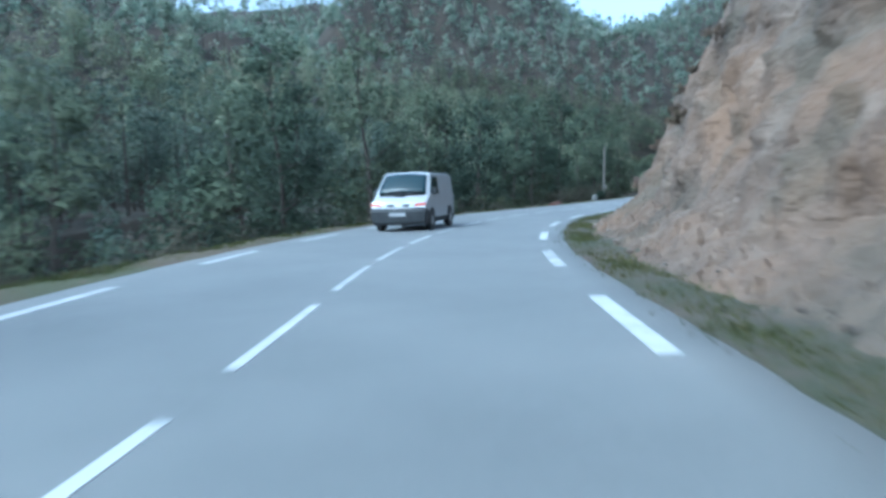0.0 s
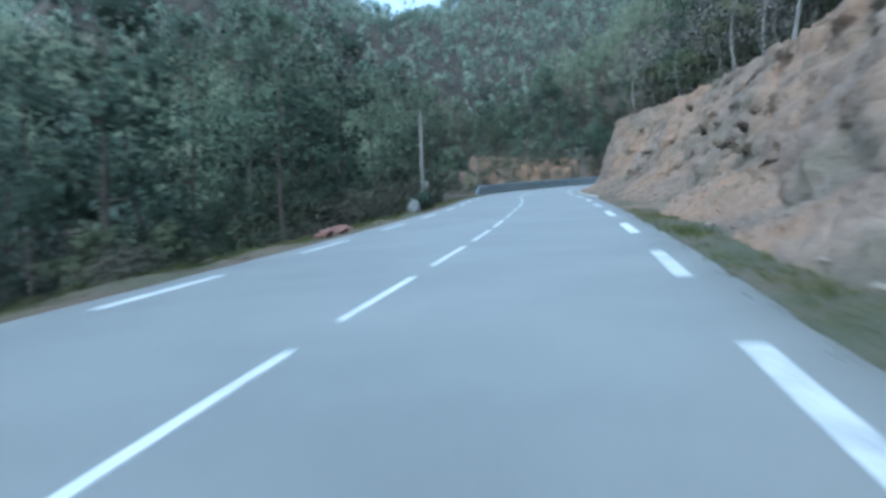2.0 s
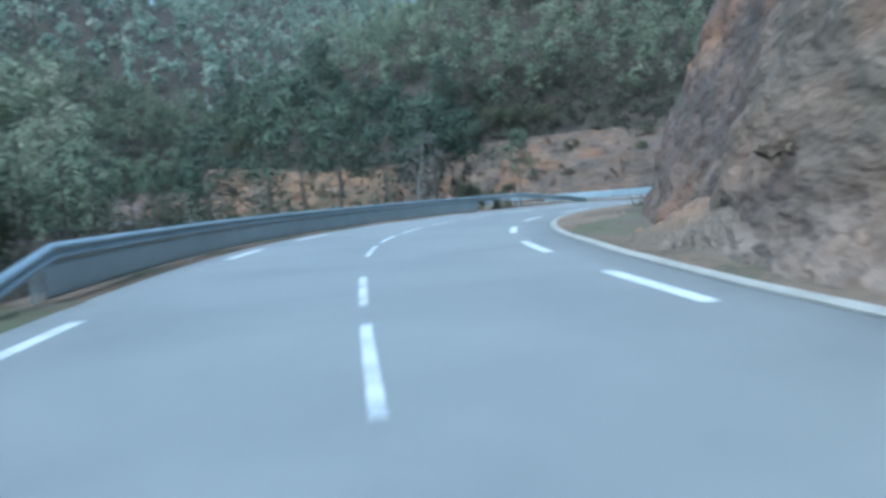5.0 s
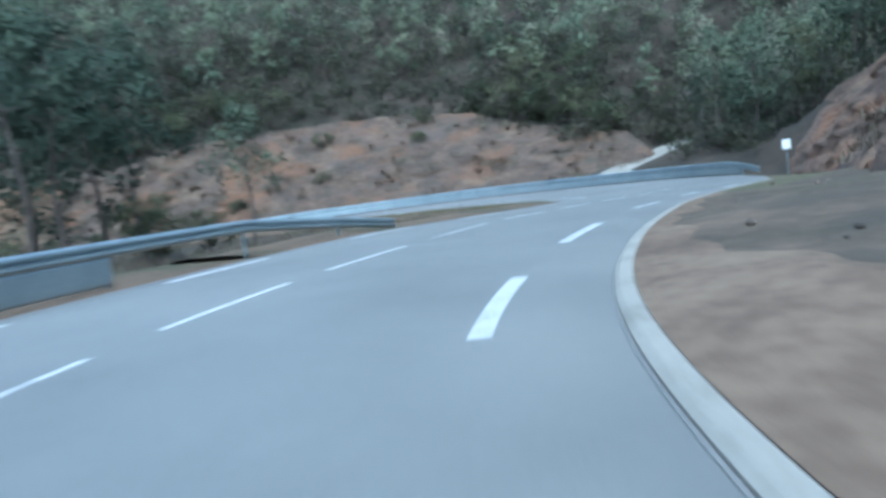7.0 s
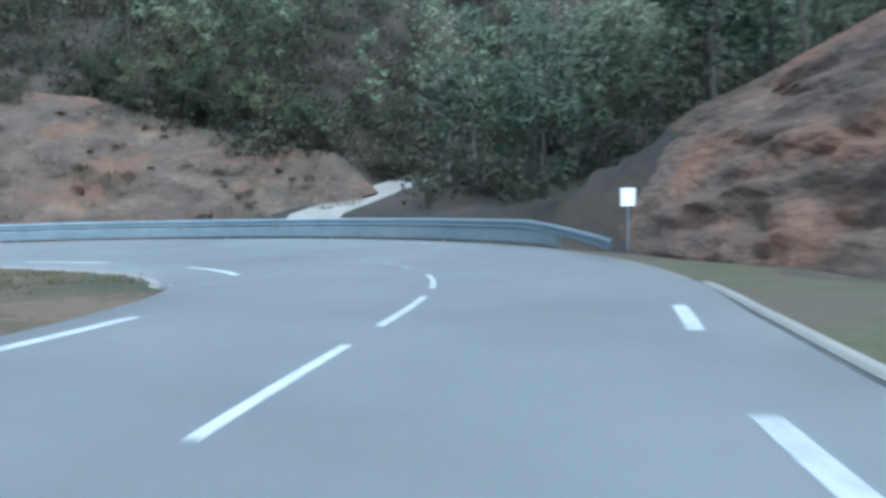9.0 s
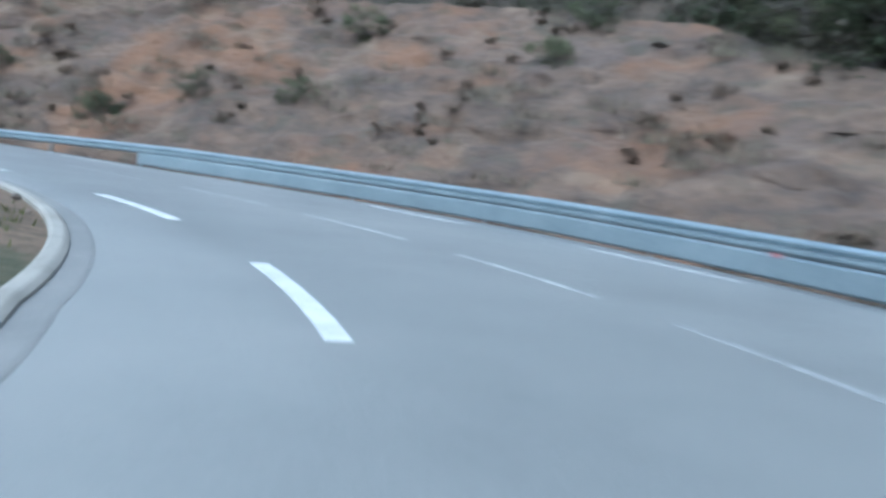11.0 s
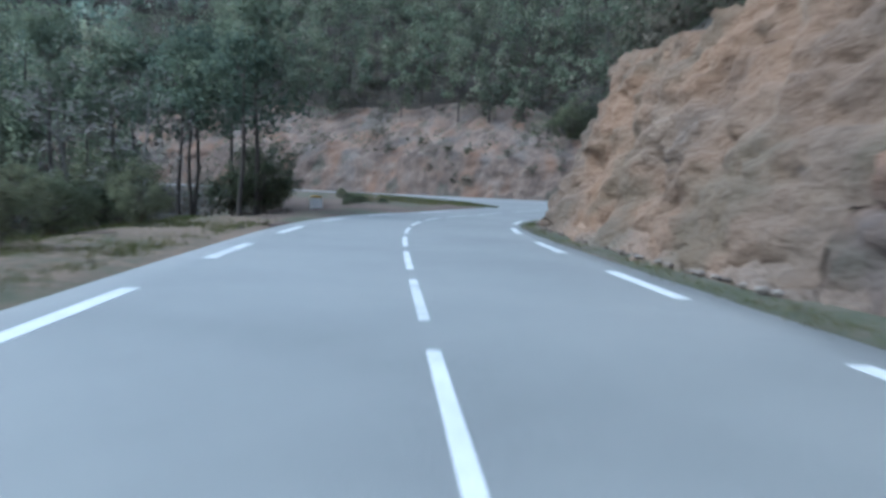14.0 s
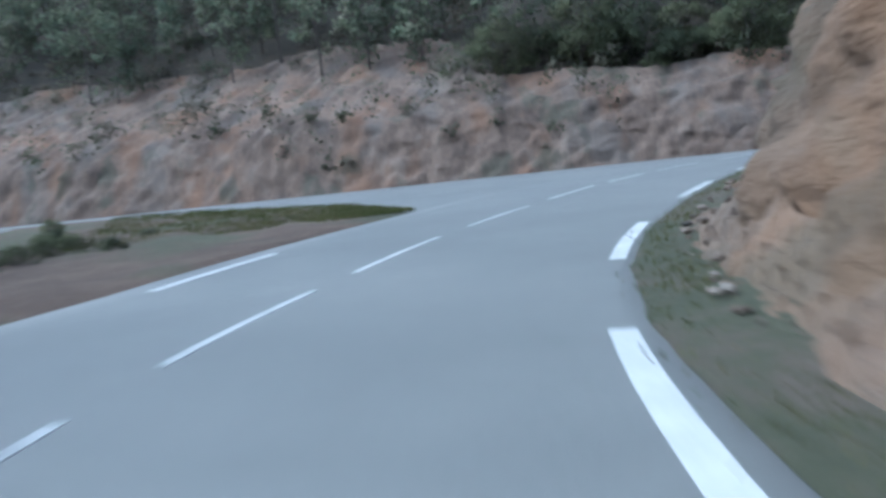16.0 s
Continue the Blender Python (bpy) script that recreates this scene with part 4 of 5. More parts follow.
def clear(x, y):
    """Where no tree may stand: the roads, the cut faces, the inside of the hairpin, and the view across the valley."""
    z, d, s = terrain(x, y)
    far = np.abs(d)
    high, steep, foot = np.interp(s, R_S, R_HIGH), np.interp(s, R_S, R_STEEP), np.interp(s, R_S, R_FOOT)
    bad = (d < 0) & (far < foot + high / steep + np.interp(s, [160, 170, 200, 208], [2.4, 4.5, 4.5, 2.4]))
    bad |= (d > 0) & (far < np.interp(s, [-90, 50, 60, 90, 100, 284], [8.2, 8.2, 9.5, 9.0, 8.0, 8.2]))
    inside = (d > 0) & (s > 96) & (s < 204)
    bad |= inside & (x > 34)
    across = (x - 14) / np.maximum(y - 54, 1)
    bad |= (d > 0) & (y > 84) & (y < 188) & (across > 0.15) & (across < 0.5) & (s > 70)
    wall = np.interp(x, WALL_X, WALL_Y)
    bad |= (d > 0) & (y > 188) & (y < wall + 8) & (x < 62) & ((x > 22) | (y > wall - 14))
    bad |= (d > 0) & (s > 238) & (far < 16)
    for ex, ey, angle in ((50.6, 180.6, 66), (59.2, 169.0, 59), (72.2, 152.9, 61)):
        bad |= (d > 0) & (y > 160) & (y < wall + 5) & (np.degrees(np.arctan2(ex - x, y - ey)) < angle) & (s > 200)
    bad |= (np.abs(y - 131.2) < 3.4) & (x > 84) & (x < 103)
    bad |= (np.abs(x - 88) < 4) & (y > 126) & (y < 136)
    return bad, z, d, s


# trees one can count, nearest the road
cand = np.stack(np.meshgrid(np.arange(-60, 130, 3.4), np.arange(-62, 262, 3.4)), -1).reshape(-1, 2)
cand = cand + rng.uniform(-1.5, 1.5, cand.shape)
bad, z, d, s = clear(cand[:, 0], cand[:, 1])
near = cand[~bad & (np.abs(d) < np.where(d > 0, 20, 24)) & (s > -30)]
rank = np.abs(terrain(near[:, 0], near[:, 1])[1]) + rng.uniform(0, 5, len(near))
keep = near[np.argsort(rank)[:270]]
taken = set(map(tuple, keep.round(3)))
for x, y in keep:
    if -12 < x < -3 and -6 < y < 12:
        continue
    pick = rng.random()
    kind = f"pine{rng.integers(4)}" if pick < 0.68 else f"oak{rng.integers(3)}" if pick < 0.9 else f"bare{rng.integers(2)}"
    tree(kind, x, y, 0.75 + 0.45 * rng.random(), 360 * rng.random())
for k in range(14):
    q = 46 + 3.6 * k + rng.uniform(-1, 1)
    x, y, _ = on_road(q, -(np.interp(q, R_S, R_FOOT) + np.interp(q, R_S, R_HIGH) / np.interp(q, R_S, R_STEEP) + rng.uniform(1.2, 4.5)))
    tree(f"bare{k % 2}", x, y, 0.85 + 0.4 * rng.random(), 360 * rng.random())
# the pines inside the hairpin, and the group beside the climbing road
for kind, x, y, size in (("pine4", 63, 137, 0.75), ("pine0", 52.7, 135.7, 0.9), ("pine1", 50.8, 134, 0.95), ("pine4", 45.9, 128.6, 0.9), ("pine4", 40.3, 124.3, 0.85), ("oak1", 55.5, 133.5, 0.7),
                         ("pine1", 47.5, 133.0, 0.9), ("pine4", 47.4, 124.9, 0.8), ("pine4", 49.6, 127.6, 0.9), ("pine1", 51.4, 129.3, 0.8), ("pine4", 54.2, 131.8, 0.8), ("oak2", 53.0, 129.6, 0.5), ("pine0", 43.0, 131.0, 0.9), ("pine1", 36, 119, 0.9), ("oak0", 58.5, 134.2, 0.6), ("bare0", 44, 120, 0.8), ("pine3", 33, 128, 1.0), ("pine0", 37.5, 129.5, 0.9),
                         ("pine4", 40.6, 176.7, 0.85), ("pine4", 40.0, 177.7, 0.95), ("pine4", 32.3, 179.4, 1.0), ("pine4", 33.1, 178.7, 0.9), ("pine4", 36.6, 176.2, 0.85), ("oak2", 39.7, 177.9, 0.55), ("oak1", 38.2, 177.9, 0.6),
                         ("bare0", 42.5, 171.5, 0.8), ("bare1", 46.5, 167.0, 0.8), ("pine4", 33.5, 171.8, 0.95), ("oak0", 47.5, 164.0, 0.6), ("oak1", 44.0, 168.5, 0.6), ("oak2", 38.0, 171.6, 0.6),
                         ("oak0", 38.6, 179.2, 0.6), ("oak2", 37.3, 180.3, 0.65), ("oak1", 36.2, 181.3, 0.62), ("oak0", 34.4, 181.8, 0.5), ("oak2", 39.6, 178.4, 0.6), ("pine4", 30.2, 183.0, 1.0), ("pine4", 22.9, 180.7, 1.1), ("pine4", 27.1, 177.5, 1.1), ("pine2", 22.0, 175.0, 1.0), ("pine0", 26.0, 172.0, 1.0), ("pine1", 30.0, 168.0, 1.0), ("pine0", 35.0, 165.0, 0.9), ("pine3", 39.0, 163.5, 0.9)):
    tree(kind, x, y, size, 360 * rng.random())


# woods that nobody could count
def woods(name, label, spots, heights, centre_count, per, size, seed_kinds=6, oak_only=False, material=WOODS):
    made, trunks = [], []
    forms = []
    for k in range(seed_kinds):
        c = pine_centres(centre_count, 1.0, 0.1, 0.20) if k % 3 and not oak_only else oak_centres(centre_count, 0.8, 0.24 if not oak_only else 0.55)
        forms.append((c, (0.075 if not oak_only else 0.2) + 0.05 * rng.random(centre_count)))
    which = rng.integers(seed_kinds, size=len(spots))
    for k, (c, r) in enumerate(forms):
        sel = np.where(which == k)[0]
        if not len(sel):
            continue
        h = heights[sel]
        tall = np.repeat(h, centre_count)
        middle_at, around = np.tile(c, (len(sel), 1)) * tall[:, None] + np.repeat(spots[sel], centre_count, 0), np.repeat(spots[sel], centre_count, 0) + tall[:, None] * np.array([0, 0, 0.4])
        made.append(tufts(middle_at, np.tile(r, len(sel)) * tall, per, size, around))
    for p, h in zip(spots, heights):
        w = 0.014 * h
        corner = [p + (w * math.cos(a), w * math.sin(a), -0.5) for a in (0, 2.1, 4.2)]
        top = p + (0, 0, h * 0.8)
        trunks += [(corner[0], corner[1], top), (corner[1], corner[2], top), (corner[2], corner[0], top)]
    ob = tagged(new(name, soup(name, tuple(np.concatenate(each) for each in zip(*made)), material)), label, "woods", kind="stuff")
    return ob, np.array(trunks)


bad, z, d, s = clear(cand[:, 0], cand[:, 1])
rest = np.array([k for k in range(len(cand)) if not bad[k] and tuple(cand[k].round(3)) not in taken])
mid = rest[(np.abs(d[rest]) < 75) & (cand[rest, 1] > -30) & ((cand[rest, 0] > -45) | (cand[rest, 1] > 20))]
spots = np.stack([cand[mid, 0], cand[mid, 1], z[mid]], -1)
behind = ((d[mid] < 0) & (s[mid] < 98) & (-d[mid] > 26)) | (cand[mid, 1] < 12)
behind |= ((cand[mid, 0] > 60) & (cand[mid, 1] < 106)) | ((cand[mid, 1] < 50) & ((cand[mid, 0] > -20) | (cand[mid, 1] < 28)) & (d[mid] > 30)) | ((cand[mid, 0] < -18) & (cand[mid, 1] > 150) & (cand[mid, 1] < 186))
drop_side = ~behind & (d[mid] > 0) & (s[mid] < 70) & (d[mid] < 45)
_, drop_stems = woods("woods_drop", "dark blue-green pine woods below the road", spots[drop_side], 6 + 6 * rng.random(drop_side.sum()), 23, 22, 0.235, material=SHADED_WOODS)
ridge_side = ~behind & (d[mid] > 0) & (cand[mid, 1] > np.interp(cand[mid, 0], WALL_X, WALL_Y))
_, ridge_stems = woods("woods_ridge", "dark pine and oak woods above the long rock wall", spots[ridge_side], 6 + 6 * rng.random(ridge_side.sum()), 23, 22, 0.235, material=RIDGE)
slope_side = ~behind & ~drop_side & ~ridge_side
_, stems = woods("woods_near", "dense pine and oak woods on the slopes", spots[slope_side], 6 + 6 * rng.random(slope_side.sum()), 23, 22, 0.235)
_, hidden_stems = woods("woods_back", "pine and oak woods behind the ridge", spots[behind], 6 + 6 * rng.random(behind.sum()), 10, 6, 0.7)
cand = np.stack(np.meshgrid(np.arange(-340, 400, 6.6), np.arange(-220, 640, 6.6)), -1).reshape(-1, 2)
cand = cand + rng.uniform(-2.6, 2.6, cand.shape)
bad, z, d, s = clear(cand[:, 0], cand[:, 1])
inner = (cand[:, 0] > -60) & (cand[:, 0] < 130) & (cand[:, 1] > -62) & (cand[:, 1] < 262)
sel = ~bad & ~(inner & (np.abs(d) < 75)) & (np.abs(d) < 330) & (cand[:, 1] > 10) & (cand[:, 0] < 300) & (cand[:, 0] > -230)
spots = np.stack([cand[sel, 0], cand[sel, 1], z[sel]], -1)
behind = ((spots[:, 0] > 100) & (spots[:, 1] < 190 + 0.9 * spots[:, 0])) | ((spots[:, 1] < 120) & (spots[:, 0] < -80)) | ((spots[:, 0] < -140) & (spots[:, 1] < 220))
_, far_stems = woods("woods_far", "blue-green pine woods on the far hillsides", spots[~behind], 6 + 7 * rng.random((~behind).sum()) ** 1.2, 16, 9, 0.62, material=HAZED_WOODS)
woods("woods_outer", "pine woods on the outer hillsides", spots[behind], 8 + 5 * rng.random(behind.sum()), 8, 4, 1.3, material=HAZED_WOODS)
n = 9000
x, y = rng.uniform(-70, 130, n), rng.uniform(90, 300, n)
z, d, s = terrain(x, y)
above = y - np.interp(x, WALL_X, WALL_Y)
foot = np.interp(s, R_S, R_FOOT) + np.interp(s, R_S, R_HIGH) / np.interp(s, R_S, R_STEEP)
good = ((d > 0) & (above > np.where(x > 30, 4.0, 6.5) + 3 * rng.random(n)) & (above < 45)) | ((d < 0) & (s > 158) & (-d > foot + 0.3) & (-d < foot + 40))
good |= (d > 0) & (s > 200) & (d > 9.5) & (above < -12) & (np.degrees(np.arctan2(59.2 - x, y - 169)) > 62)
good |= (d < 0) & (s > 150) & (s < 170) & (-d > 15) & (-d < 40)
good &= ~((np.abs(y - 131.2) < 3.2) & (x > 84) & (x < 101))
spots = np.stack([x, y, z - 0.3], -1)[good][:1600]
ledges = []
for _ in range(800):
    q = rng.uniform(*((10, 97), (100, 152), (173, 262), (173, 262))[rng.integers(4)])
    foot, high, steep = np.interp(q, R_S, R_FOOT), np.interp(q, R_S, R_HIGH), np.interp(q, R_S, R_STEEP)
    px, py, _ = on_road(q, -(foot + high / steep + 0.8 + 11 * rng.random()))
    ledges.append((px, py, float(terrain([px], [py])[0][0]) - 0.25))
for _ in range(420):
    wx, back = rng.uniform(-45, 62), 3.6 + 26 * rng.random()
    wy = np.interp(wx, WALL_X, WALL_Y) + back
    ledges.append((wx, wy, float(terrain([wx], [wy])[0][0]) - 0.3))
for _ in range(60):
    wx, wz = rng.uniform(-40, 50), rng.uniform(1.0, 6.0)
    ledges.append((wx, np.interp(wx, WALL_X, WALL_Y) + wz / 2.0 + 0.2, wz - 0.6))
for _ in range(170):
    wx, wy = rng.uniform(102.5, 128), rng.uniform(125.5, 137)
    ledges.append((wx, wy, float(terrain([wx], [wy])[0][0]) - 0.3))
for _ in range(60):
    wx, wy = rng.uniform(96, 106), rng.uniform(133.4, 139)
    ledges.append((wx, wy, float(terrain([wx], [wy])[0][0]) - 0.3))
for _ in range(520):
    q = rng.uniform(163, 208)
    foot, high, steep = np.interp(q, R_S, R_FOOT), np.interp(q, R_S, R_HIGH), np.interp(q, R_S, R_STEEP)
    px, py, _ = on_road(q, -(foot + high / steep + 0.6 + 15 * rng.random()))
    if not (abs(py - 131.2) < 3.2 and 84 < px < 103):
        ledges.append((px, py, float(terrain([px], [py])[0][0]) - 0.3))
drop = []
for _ in range(330):
    q = rng.uniform(-20, 80)
    px, py, _ = on_road(q, left_edge(q) + 2.0 + 6 * rng.random() ** 1.4)
    drop.append((px, py, float(terrain([px], [py])[0][0]) - 0.3))
drop = np.array(drop)
woods("undergrowth", "dark evergreen and leafless undergrowth along the drop", drop, 1.3 + 1.7 * rng.random(len(drop)), 11, 26, 0.10, 3, oak_only=True, material=BRUSH)
spots = np.concatenate([spots, np.array(ledges)])
bank_spots = []
for _ in range(260):
    q, u = rng.uniform(*((171, 209), (171, 209), (112, 154))[rng.integers(3)]), rng.uniform(0.2, 1.05)
    if noise.noise(Vector((q * 0.3, u * 2.6, 8.0))) < 0.04:
        continue
    foot, high, steep = np.interp(q, R_S, R_FOOT), np.interp(q, R_S, R_HIGH), np.interp(q, R_S, R_STEEP)
    bank_spots.append(on_road(q, -(foot + u * high / steep - 0.35), u * high - 0.3))
for _ in range(70):
    q, u = rng.uniform(*((-10, 96), (-10, 60))[rng.integers(2)]), 0.25 + 0.75 * rng.random()
    if noise.noise(Vector((q * 0.2, u * 2.0, 5.0))) < 0.0:
        continue
    foot, high, steep = np.interp(q, R_S, R_FOOT), np.interp(q, R_S, R_HIGH), np.interp(q, R_S, R_STEEP)
    bank_spots.append(on_road(q, -(foot + u * high / steep - 0.15), u * high - 0.25))
bank_spots = np.array(bank_spots)
woods("bank_shrubs", "low grey-brown heath and small shrubs on the loose bank", bank_spots, 0.4 + 0.7 * rng.random(len(bank_spots)) ** 2.5, 8, 18, 0.09, 3, oak_only=True, material=HEATH)
woods("brush", "grey-brown and dull green bushes on the open slopes", spots, 1.3 + 3.0 * rng.random(len(spots)) ** 1.6, 9, 11, 0.17, 3, oak_only=True, material=BRUSH)
tagged(new("woods_trunks", soup("woods_trunks", np.concatenate([stems, drop_stems, ridge_stems, hidden_stems, far_stems]), BARK)), "grey-brown trunks of the woods", "woods", kind="stuff")

for q, off, kind, size in ((203, 6.6, "oak1", 0.4), (206, 7.2, "oak0", 0.35), (209, 6.3, "oak1", 0.4), (211, 7.3, "oak2", 0.4), (214, 6.4, "oak0", 0.36), (217, 6.9, "oak1", 0.42), (220, 6.2, "oak0", 0.3), (222, 7.0, "oak2", 0.36), (208, 8.4, "oak0", 0.45), (212, 7.4, "oak1", 0.35), (216, 8.8, "oak2", 0.45), (219, 7.8, "oak0", 0.4), (223, 8.4, "oak1", 0.5), (226, 9.2, "oak2", 0.5), (228, 10.4, "oak0", 0.5)):
    x, y, _ = on_road(q, off)
    tree(kind, x, y, size, 360 * rng.random())
for kind, x, y, size in (("oak1", 93.2, 152.7, 0.55), ("oak0", 95.6, 154.0, 0.5), ("oak1", 99.9, 150.9, 0.42), ("oak0", 84.6, 157.2, 0.4), ("oak2", 44.0, 232.5, 0.9), ("oak0", 48.0, 233.5, 1.0), ("oak2", 40.5, 231.0, 0.8), ("oak0", 52.5, 236.0, 1.0), ("oak1", 36.5, 229.5, 0.9), ("oak2", 81.0, 159.5, 0.35), ("oak1", 77.5, 160.5, 0.5),
                         ("oak0", 88.0, 160.5, 0.5), ("oak1", 103.5, 146.0, 0.6), ("oak2", 106.0, 150.5, 0.6), ("oak0", 73.0, 165.5, 0.45), ("oak1", 70.5, 167.0, 0.5), ("oak0", 97.5, 143.5, 0.3), ("oak2", 105.5, 132.5, 0.8), ("oak0", 108.0, 129.5, 1.0), ("pine1", 111.5, 132.3, 0.8), ("oak2", 113.5, 130.0, 1.0), ("pine3", 117.0, 132.0, 0.9), ("oak1", 104.5, 129.0, 0.8)):
    tree(kind, x, y, size, 360 * rng.random())


for q, back, kind, size in ((197, 2.0, "oak2", 0.7), (199.5, 3.4, "oak0", 0.8), (202, 1.8, "oak1", 0.9), (204, 3.0, "oak2", 0.75), (206.5, 1.6, "oak0", 0.7), (209, 2.6, "oak2", 0.6), (194, 3.0, "oak0", 0.7),
                            (180.5, 1.6, "oak0", 0.7), (178.5, 0.9, "oak2", 0.8), (176.8, 1.4, "oak1", 1.1), (175.2, 0.8, "oak2", 0.85), (173.8, 1.2, "oak0", 0.9), (172.4, 1.0, "oak1", 1.0), (177.5, 3.4, "oak2", 1.0), (174.5, 3.2, "oak2", 1.0)):
    x, y, _ = on_road(q, -(np.interp(q, R_S, R_FOOT) + np.interp(q, R_S, R_HIGH) / np.interp(q, R_S, R_STEEP) + back))
    tree(kind, x, y, size, 360 * rng.random())
for k in range(28):
    x = 26 + 1.0 * k + rng.uniform(-0.7, 0.7)
    tree(f"oak{rng.integers(3)}", x, float(np.interp(x, WALL_X, WALL_Y)) + rng.uniform(4.6, 8.5), 0.55 + 0.4 * rng.random(), 360 * rng.random())
for x, y, size in ((34.9, 187.6, 0.3), (33.9, 188.9, 0.36), (32.9, 190.2, 0.38), (34.4, 190.9, 0.28), (32.0, 191.4, 0.36), (30.0, 192.0, 0.32), (33.6, 190.6, 0.22), (28.2, 193.0, 0.3), (31.0, 194.2, 0.25)):
    tree("oak1", x, y, size * 0.75, 360 * rng.random()).location.z += 0.12


# ---- scrub and grass ----
def scatter(name, label, category, spots, count, reach, high, blade, material):
    """Low tufts: upright blades round each spot."""
    n = len(spots) * count
    base = np.repeat(spots, count, 0) + np.concatenate([rng.normal(size=(n, 2)) * reach, np.zeros((n, 1))], 1)
    lean = rng.normal(size=(n, 3)) * 0.45
    lean[:, 2] = 1
    tall = (high * (0.5 + 0.8 * rng.random(n)))[:, None]
    turn = rng.random(n) * 2 * np.pi
    w = np.stack([np.cos(turn), np.sin(turn), 0 * turn], -1) * blade
    tagged(new(name, soup(name, np.stack([base - w, base + w, base + lean * tall], 1), material)), label, category, kind="stuff")


def strip_spots(n, s0, s1, near, far, way, z=0.0):
    out = []
    for _ in range(n):
        q = rng.uniform(s0, s1)
        a, b = near(q), far(q)
        out.append(on_road(q, way * rng.uniform(a, b), z))
    return np.array(out)


DRY = ramp_material("dry scrub", [(0.2, (0.06, 0.052, 0.037)), (0.45, (0.11, 0.088, 0.062)), (0.65, (0.15, 0.12, 0.09)), (0.85, (0.08, 0.09, 0.047))], 0.4, 0.95, 4, spread=0.5, island=True)
BLADES = ramp_material("grass blades", [(0.2, (0.06, 0.075, 0.026)), (0.5, (0.1, 0.11, 0.04)), (0.8, (0.16, 0.135, 0.075))], 0.6, 0.9, 4, spread=0.5, island=True, leaf=True)
turf = []
for _ in range(1900):
    near, far_side = island_edges(rng.uniform(237, 248.5))
    turf.append(near + (far_side - near) * (0.97 - 0.62 * rng.random() ** 1.3) + np.array([0, 0, 0.1]))
spots = np.concatenate([strip_spots(1300, -20, 51, lambda q: -right_edge(q) + 0.1, lambda q: -right_edge(q) + 0.75, -1, -0.02),
                        strip_spots(900, 205, 262, lambda q: -right_edge(q) + 0.12, lambda q: -right_edge(q) + 0.8, -1, -0.03),
                        strip_spots(500, 157, 199, lambda q: left_edge(q) + 0.85, lambda q: left_edge(q) + 4.2, 1, 0.06),
                        np.array(turf)])
edge = strip_spots(1500, -20, 94, lambda q: left_edge(q) + 0.35, lambda q: left_edge(q) + 1.3, 1, -0.02)
slope = strip_spots(2600, -20, 94, lambda q: left_edge(q) + 1.2, lambda q: left_edge(q) + 4.5, 1)
slope[:, 2] = terrain(slope[:, 0], slope[:, 1])[0]
spots = np.concatenate([spots, edge, slope, strip_spots(900, 203, 226, lambda q: left_edge(q) + 0.5, lambda q: left_edge(q) + 3.4, 1, 0.04)])
scatter("grass", "short green and straw-coloured roadside grass", "grass", spots, 10, 0.15, 0.10, 0.014, BLADES)
x, y = rng.uniform(-20, 122, 9000), rng.uniform(-30, 262, 9000)
z, d, s = terrain(x, y)
good = (np.abs(d) > np.where(d > 0, 6.6, 99)) & (np.abs(d) < 60)
off_wall = y - np.interp(x, WALL_X, WALL_Y)
good &= ~((d > 0) & (s > 230) & (off_wall > -22) & (off_wall < 1))
spots = np.stack([x, y, z], -1)[good]
face = []
for _ in range(800):
    q = rng.uniform(*((108, 153), (168, 207), (168, 207))[rng.integers(3)])
    foot, high, steep = np.interp(q, R_S, R_FOOT), np.interp(q, R_S, R_HIGH), np.interp(q, R_S, R_STEEP)
    u = rng.random() ** (0.6 if steep > 1.3 else 1.0) * 1.15
    if noise.noise(Vector((q * 0.35, u * 3.5, 3.0))) < 0.12:
        continue
    face.append(on_road(q, -(foot + min(u, 1) * high / steep + max(u - 1, 0) * 12 - 0.1), min(u, 1) * high + 0.02))
scatter("scrub", "dry brown and olive scrub on the banks", "scrub", np.concatenate([spots, np.array(face)]), 30, 0.3, 0.42, 0.028, DRY)


# ---- loose stones ----
unit = [Vector(v).normalized() for v in ((-1, 1.6, 0), (1, 1.6, 0), (-1, -1.6, 0), (1, -1.6, 0), (0, -1, 1.6), (0, 1, 1.6), (0, -1, -1.6), (0, 1, -1.6), (1.6, 0, -1), (1.6, 0, 1), (-1.6, 0, -1), (-1.6, 0, 1))]
tri = [(0, 11, 5), (0, 5, 1), (0, 1, 7), (0, 7, 10), (0, 10, 11), (1, 5, 9), (5, 11, 4), (11, 10, 2), (10, 7, 6), (7, 1, 8), (3, 9, 4), (3, 4, 2), (3, 2, 6), (3, 6, 8), (3, 8, 9), (4, 9, 5), (2, 4, 11), (6, 2, 10), (8, 6, 7), (9, 8, 1)]


def pebbles(name, label, spots, small, large):
    verts, faces = [], []
    for p in spots:
        r = small + (large - small) * rng.random() ** 3
        n, shape = len(verts), Vector((1, 0.6 + 0.4 * rng.random(), 0.45 + 0.3 * rng.random()))
        spin = Matrix.Rotation(rng.random() * 6.28, 3, "Z")
        verts += [tuple(Vector(p) + spin @ Vector((v.x * shape.x, v.y * shape.y, v.z * shape.z)) * r * (0.8 + 0.4 * rng.random())) for v in unit]
        faces += [tuple(n + k for k in t) for t in tri]
    tagged(new(name, mesh_from(name, verts, faces, STONES)), label, "stones", kind="stuff")


